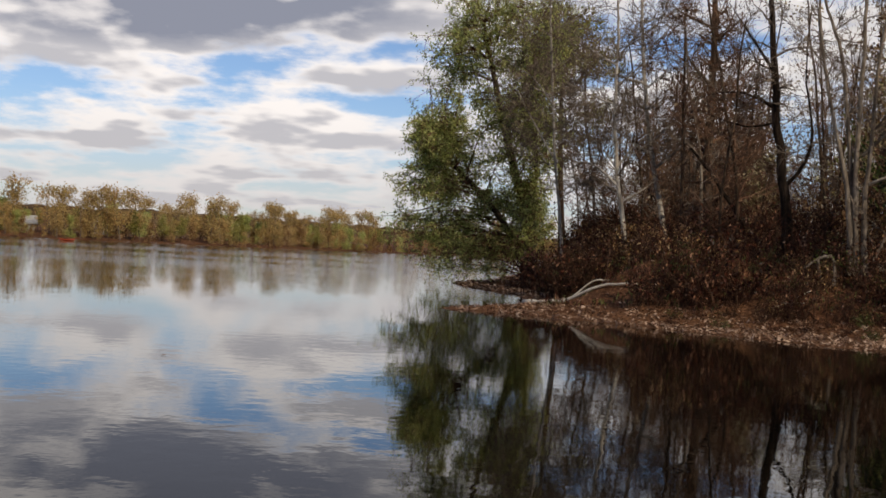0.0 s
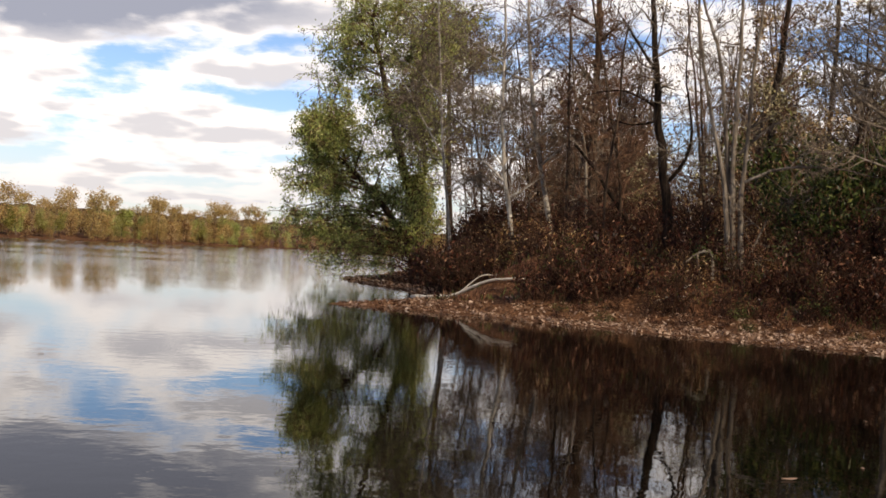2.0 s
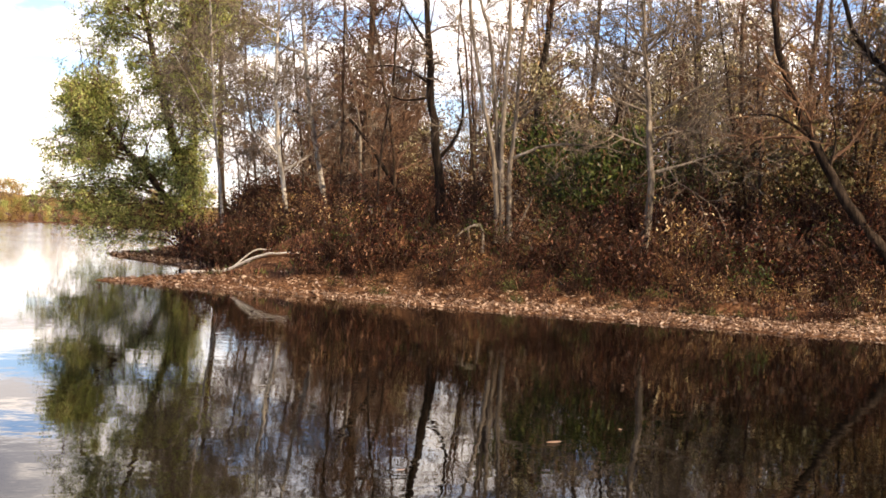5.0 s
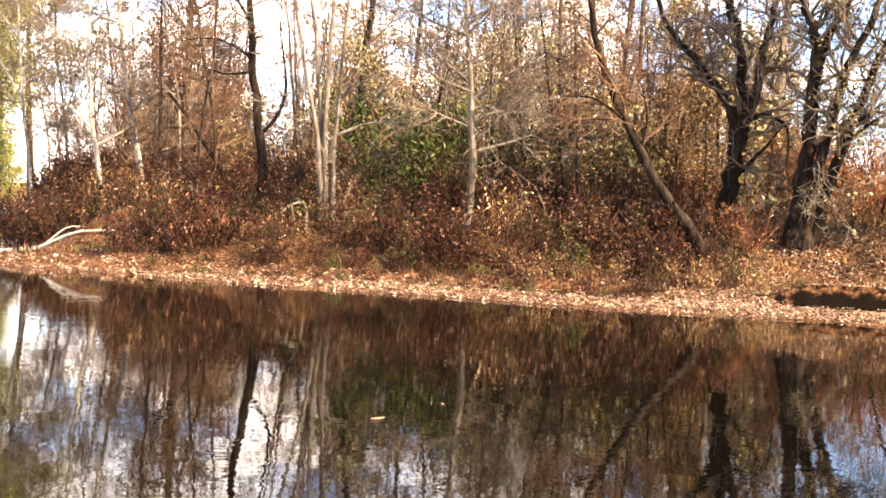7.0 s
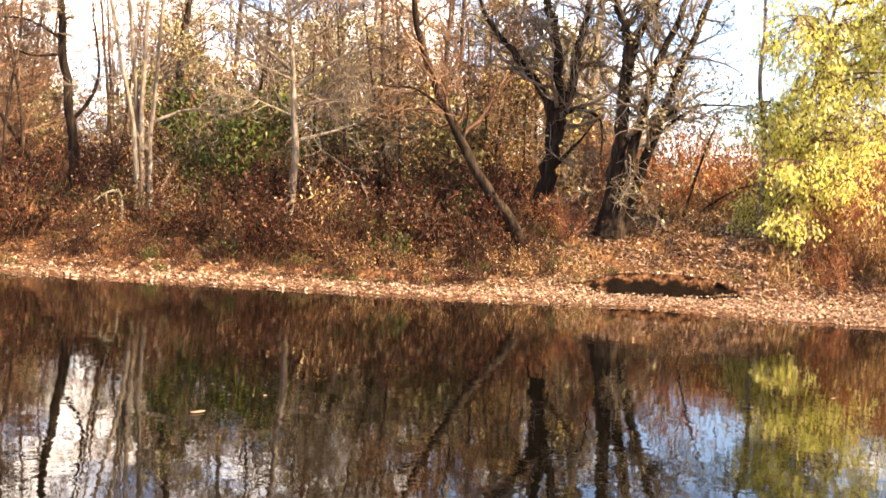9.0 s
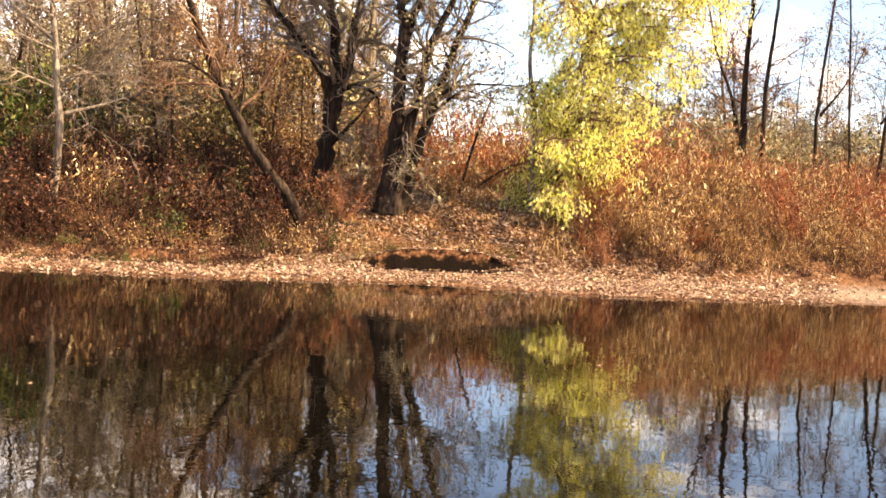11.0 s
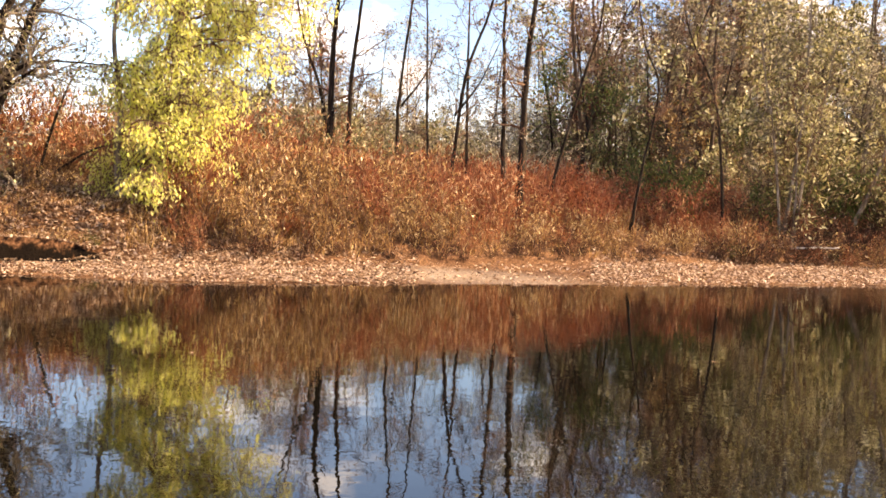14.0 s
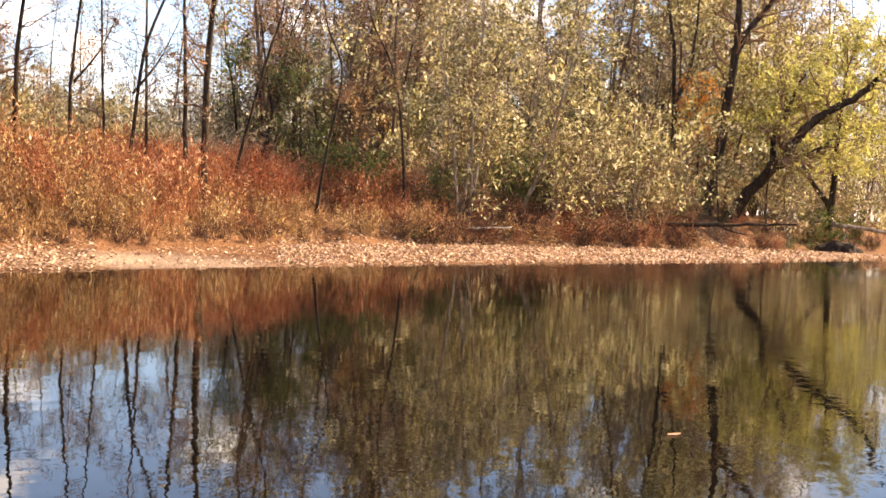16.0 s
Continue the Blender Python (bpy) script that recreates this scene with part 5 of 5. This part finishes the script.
# ---- dry grass and herbs on the bank ----
def build_grass(name, label, seed, n, az0, az1, s0, s1, low, high, mat, far=75):
    """Upright blades, far too many to count, over a stretch of the bank."""
    rng = np.random.RandomState(seed)
    az, r = rng.uniform(az0, az1, n * 4), 23 + (far - 23) * rng.uniform(0, 1, n * 4) ** 1.5
    x, y = r * np.sin(np.radians(az)), r * np.cos(np.radians(az))
    s = side(x, y, POINT_SHORE)
    patchy = wave(x, y, 2.4, seed) + 0.6 * wave(x, y, 0.9, seed + 1)
    keep = np.where((s > s0) & (s < s1) & (patchy > -0.25))[0][:n]
    x, y = x[keep], y[keep]
    k = len(x)
    foot = np.stack([x, y, land(x, y) - 0.02], -1)
    h = rng.uniform(low, high, (k, 1))
    lean = rng.normal(0, 0.35, (k, 3)) * (1, 1, 0) + (0, 0, 1)
    tip = foot + lean * h
    mid = foot + lean * h * 0.55 - (0, 0, 0.01)
    a = rng.normal(0, 1, (k, 3)) * (1, 1, 0)
    a = a / np.linalg.norm(a, axis=1, keepdims=True) * 0.012
    buf = Buf()
    buf.add(np.stack([foot, mid + a, tip, mid - a], 1).reshape(-1, 3), np.arange(4 * k).reshape(-1, 4))
    tagged(new(name, buf.mesh(name, mat, False)), label, "grass", kind="stuff")


build_grass("dry_grass", "dry tan grass and weeds on the bank", 121, 8000, 37, 62, 1.7, 9, 0.05, 0.18, LEAF_GOLD, 45)
build_grass("rusty_weed", "low rusty brown weeds and dry fern on the bank", 125, 11000, 3, 40, 1.2, 9, 0.06, 0.32, LEAF_RUST, 55)
build_grass("low_weed", "low olive-green weeds along the bank", 122, 5000, 5, 44, 1.3, 5, 0.06, 0.22, LEAF_MOSS, 50)
build_grass("red_weed", "reddish dry weed stems by the thicket", 123, 16000, 55, 86, 2.4, 9, 0.2, 0.8, LEAF_RED, 80)
build_grass("gold_weed", "dry golden grass tufts in front of the thicket", 124, 13000, 53, 85, 1.3, 5.0, 0.1, 0.45, LEAF_GOLD, 70)


# ---- dead wood and small things ----
def dead_wood(name, label, az, dist, limbs, mat, seed, category="log"):
    """A fallen log or stub: limbs of (radius, [(across, away, up), ...]); the first is its main part."""
    rng = np.random.RandomState(seed)
    ob = plant(name, label, category)
    ob.matrix_basis = stand(az, dist, sink=0.03)
    for n, (r0, pts) in enumerate(limbs):
        path = smooth_path(pts, 5)
        path[1:-1] += rng.normal(0, r0 * 0.18, (len(path) - 2, 3))
        b = Buf()
        rad = r0 * np.linspace(1, 0.45, len(path)) * rng.uniform(0.88, 1.12, len(path))
        tube(b, np.vstack([path[0], path, path[-1]]), np.concatenate([[0.001], rad, [0.001]]), 8)
        part("stem" if n == 0 else "branch_stub", b, mat, ob)
    return ob


dead_wood("driftwood_log", "long bleached driftwood log lying on the mud", 4.3, 30.0,
          [(0.06, [(0, 0, 0.1), (1.0, -0.7, 0.21), (2.0, -1.4, 0.68), (2.9, -2.0, 0.81)]), (0.03, [(0.8, -0.5, 0.21), (0.6, -0.8, 0.19), (0.5, -0.95, 0.11)]), (0.025, [(1.2, -0.8, 0.23), (1.8, -0.9, 0.78), (2.3, -0.9, 0.84)])], DRIFTWOOD, 131)
dead_wood("dead_limb", "grey dead limb lying on the beach", 16.8, 26.4, [(0.016, [(0, 0, 0.05), (0.5, -0.1, 0.3), (0.9, -0.1, 0.55)]), (0.012, [(0.3, 0, 0.2), (0.8, 0.1, 0.25)])], DRIFTWOOD, 132)
dead_wood("broken_stump", "broken pale stump with a bent dead limb", 19.6, 27.6, [(0.05, [(0.1, 0, 0), (0.08, 0, 0.5), (-0.02, 0, 0.78)]), (0.04, [(-0.02, 0, 0.75), (-0.3, 0, 0.66), (-0.6, -0.1, 0.42)]), (0.035, [(-0.3, 0, 0.66), (-0.24, 0, 0.3), (-0.2, 0, 0.02)])],
          BARK_GREY, 133, "stump")
dead_wood("leaning_dead_pole", "thin dead pole leaning in the brush", 49.1, 31.0, [(0.05, [(-0.25, 0, 0), (0.05, 0, 1.2), (0.38, 0, 2.3), (0.75, 0, 3.1)])], BARK_DARK, 134, "branch")
dead_wood("leaning_dead_pole", "dark dead pole slanting through the brush", 51.0, 30.5, [(0.04, [(-0.8, 0, 0.3), (0, 0, 0.9), (0.9, 0, 1.25)])], BARK_DARK, 135, "branch")
dead_wood("slanting_dead_trunk", "fallen grey trunk propped among the trees", 13.2, 34.0, [(0.09, [(1.7, 0, 0.5), (0.9, 0, 1.6), (0.2, 0, 2.6), (-0.4, 0, 3.3)])], BARK_DARK, 136)
dead_wood("beach_log", "pale log at the foot of the bank", 86.1, 47.6, [(0.06, [(0, 0, 0.1), (1.24, 0, 0.15), (2.6, 0, 0.25)])], DRIFTWOOD, 137)
dead_wood("fallen_trunk", "long dark fallen trunk along the bank", 96.3, 58.5, [(0.13, [(0, 0, 0.3), (2.5, 0, 0.35), (5, 0, 0.45), (7.5, 0, 0.6)]), (0.05, [(3.5, 0, 0.4), (4.2, -0.3, 0.1), (5.0, -0.6, -0.05)])], BARK_DARK, 138)
dead_wood("fallen_trunk", "grey fallen trunk above the mud flat", 105.2, 76.0, [(0.16, [(0, 0, 1.6), (2, 0, 1.4), (5, 0, 1.0), (8, 0, 0.5)]), (0.06, [(1, 0, 1.4), (0.9, -0.3, 0.7), (0.8, -0.5, -0.1)])], BARK_GREY, 139)
dead_wood("dead_brush_arch", "bare grey arching dead branches", 95.3, 57.5, [(0.05, [(0, 0, 0), (-0.6, 0, 1.6), (-1.4, 0, 2.6), (-2.2, 0, 2.9)]), (0.035, [(0.1, 0, 0), (0.2, 0, 1.5), (-0.2, 0, 2.6)]), (0.035, [(-0.5, 0, 1.3), (-1.2, 0, 1.7), (-2.0, 0, 1.6)])],
          DRIFTWOOD, 140, "branch")


def root_mound(az, dist, seed):
    """An uprooted clod with stubs of root, dark with wet earth."""
    rng = np.random.RandomState(seed)
    ob = plant("root_mound", "dark wet root mound on the mud flat", "root mound")
    ob.matrix_basis = stand(az, dist)
    bm = bmesh.new()
    bmesh.ops.create_icosphere(bm, subdivisions=3, radius=1.0)
    for v in bm.verts:
        w = 1 + 0.22 * noise.noise(v.co * 2.1) + 0.12 * noise.noise(v.co * 5.3)
        v.co = Vector((v.co.x * 1.35 * w, v.co.y * 0.8 * w, max(v.co.z, -0.2) * 0.75 * w))
    me = bpy.data.meshes.new("clod")
    bm.to_mesh(me)
    bm.free()
    me.materials.append(BARK_DARK)
    clod = new("clod", me)
    clod.parent = ob
    for _ in range(7):
        p = np.array((rng.uniform(-1, 1), rng.uniform(-0.5, 0.3), 0.35))
        b = Buf()
        d = unit(rng.normal(0, 1, 3) + (0, 0, 0.6)) * rng.uniform(0.4, 0.9)
        tube(b, smooth_path([p, p + d * 0.5 + (0, 0, 0.1), p + d], 4), np.linspace(0.05, 0.01, 9), 5)
        part("root", b, BARK_DARK, ob)


root_mound(105.6, 70.0, 141)

# leaves afloat on the still water
for _n, (_x, _y, _s, _r) in enumerate(((3.3, 7.4, 0.075, 20), (4.1, 7.9, 0.035, 70), (7.7, -1.1, 0.07, 130), (1.9, 6.6, 0.03, 10), (9.2, 6.1, 0.04, 200), (-3.4, 13.5, 0.05, 40), (12.4, 1.4, 0.05, 260))):
    _b = Buf()
    _u = np.linspace(-1, 1, 9)
    _w = 0.42 * (1 - _u**2) ** 0.8 + 0.01
    _mid = np.stack([_u, 0 * _u, 0.03 + 0.10 * _u**2], -1)
    _v = np.concatenate([_mid - np.stack([0 * _w, _w, -0.12 * _w], -1), _mid, _mid + np.stack([0 * _w, _w, 0.12 * _w], -1)]) * _s
    _i = np.arange(8)
    _b.add(_v, np.concatenate([np.stack([_i + o, _i + 1 + o, _i + 10 + o, _i + 9 + o], -1) for o in (0, 9)]))
    _ob = new("floating_leaf", _b.mesh("floating_leaf", LITTER))
    _ob.matrix_basis = pose(_x, _y, 0.004, 0, 0, _r)
    tagged(_ob, "curled dry leaf floating on the river", "leaf", "floating leaves")


# ---- houses and a boat on the far shore ----
WHITE_WALL, ROOF, GLASS, RED_HULL = (plain_material("white boards", (0.75, 0.74, 0.7)), plain_material("grey shingles", (0.5, 0.5, 0.5)),
                                     plain_material("dark window glass", (0.03, 0.035, 0.04), 0.1), plain_material("red hull paint", (0.6, 0.09, 0.04), 0.35))


def box_part(name, size, at, mat, parent, bevel=0.02):
    bm = bmesh.new()
    bmesh.ops.create_cube(bm, size=1.0)
    bmesh.ops.scale(bm, vec=size, verts=bm.verts)
    bmesh.ops.bevel(bm, geom=bm.edges[:], offset=bevel, segments=1, affect="EDGES")
    me = bpy.data.meshes.new(name)
    bm.to_mesh(me)
    bm.free()
    me.materials.append(mat)
    ob = new(name, me)
    ob.matrix_basis = pose(*at)
    ob.parent = parent
    return ob


def house(az, dist, wide, deep, high, lift):
    ob = plant("house", "white house among trees on the far shore", "house", "houses on the far shore")
    ob.matrix_basis = stand(az, dist, sink=0.1)
    box_part("foundation", (wide * 0.96, deep * 0.96, lift + 0.2), (0, 0, lift / 2), ROOF, ob)
    box_part("wall", (wide, deep, high), (0, 0, lift + high / 2), WHITE_WALL, ob)
    b = Buf()
    w, d, z, t = wide / 2 + 0.4, deep / 2 + 0.5, lift + high, deep * 0.42
    b.add([(-w, -d, z), (w, -d, z), (w, 0, z + t), (-w, 0, z + t), (-w, d, z), (w, d, z), (-w, -d, z + 0.2), (w, -d, z + 0.2), (w, 0, z + t + 0.2), (-w, 0, z + t + 0.2), (-w, d, z + 0.2), (w, d, z + 0.2)],
          [(0, 1, 2, 3), (3, 2, 5, 4), (6, 7, 8, 9), (9, 8, 11, 10), (0, 1, 7, 6), (4, 5, 11, 10), (0, 3, 9, 6), (3, 4, 10, 9), (1, 2, 8, 7), (2, 5, 11, 8)])
    part("roof", b, ROOF, ob, "", False)
    for k in range(3):
        box_part("window", (wide * 0.14, 0.12, high * 0.45), ((k - 1) * wide * 0.3, -deep / 2 - 0.03, lift + high * 0.55), GLASS, ob)


house(-21.0, 196, 2.6, 3, 0.9, 0.3)
house(-17.6, 197, 1.8, 2.4, 0.8, 0.3)


def boat(az, dist):
    ob = plant("small_boat", "small red boat moored by the far shore", "boat")
    a = radians(az)
    ob.matrix_basis = pose(dist * math.sin(a), dist * math.cos(a), -0.02, 0, 0, -az + 12) @ Matrix.Scale(0.42, 4)
    u = np.linspace(-1, 1, 13)
    wide = 0.7 * (1 - np.abs(u) ** 2.6) + 0.02
    keel = np.stack([2.3 * u, 0 * u, 0.05 + 0.25 * u**4], -1)
    rail = 0.55 + 0.2 * u**2
    left, right = np.stack([2.4 * u, -wide, rail], -1), np.stack([2.4 * u, wide, rail], -1)
    chin_l, chin_r = np.stack([2.35 * u, -wide * 0.8, 0.15 + 0.25 * u**4], -1), np.stack([2.35 * u, wide * 0.8, 0.15 + 0.25 * u**4], -1)
    b = Buf()
    i = np.arange(12)
    b.add(np.concatenate([left, chin_l, keel, chin_r, right]), np.concatenate([np.stack([i + o, i + 1 + o, i + 14 + o, i + 13 + o], -1) for o in (0, 13, 26, 39)]))
    part("hull", b, RED_HULL, ob)
    for x in (-0.9, 0.7):
        box_part("bench", (0.3, 1.15, 0.05), (x, 0, 0.45), WHITE_WALL, ob)


boat(-19.1, 150.0)
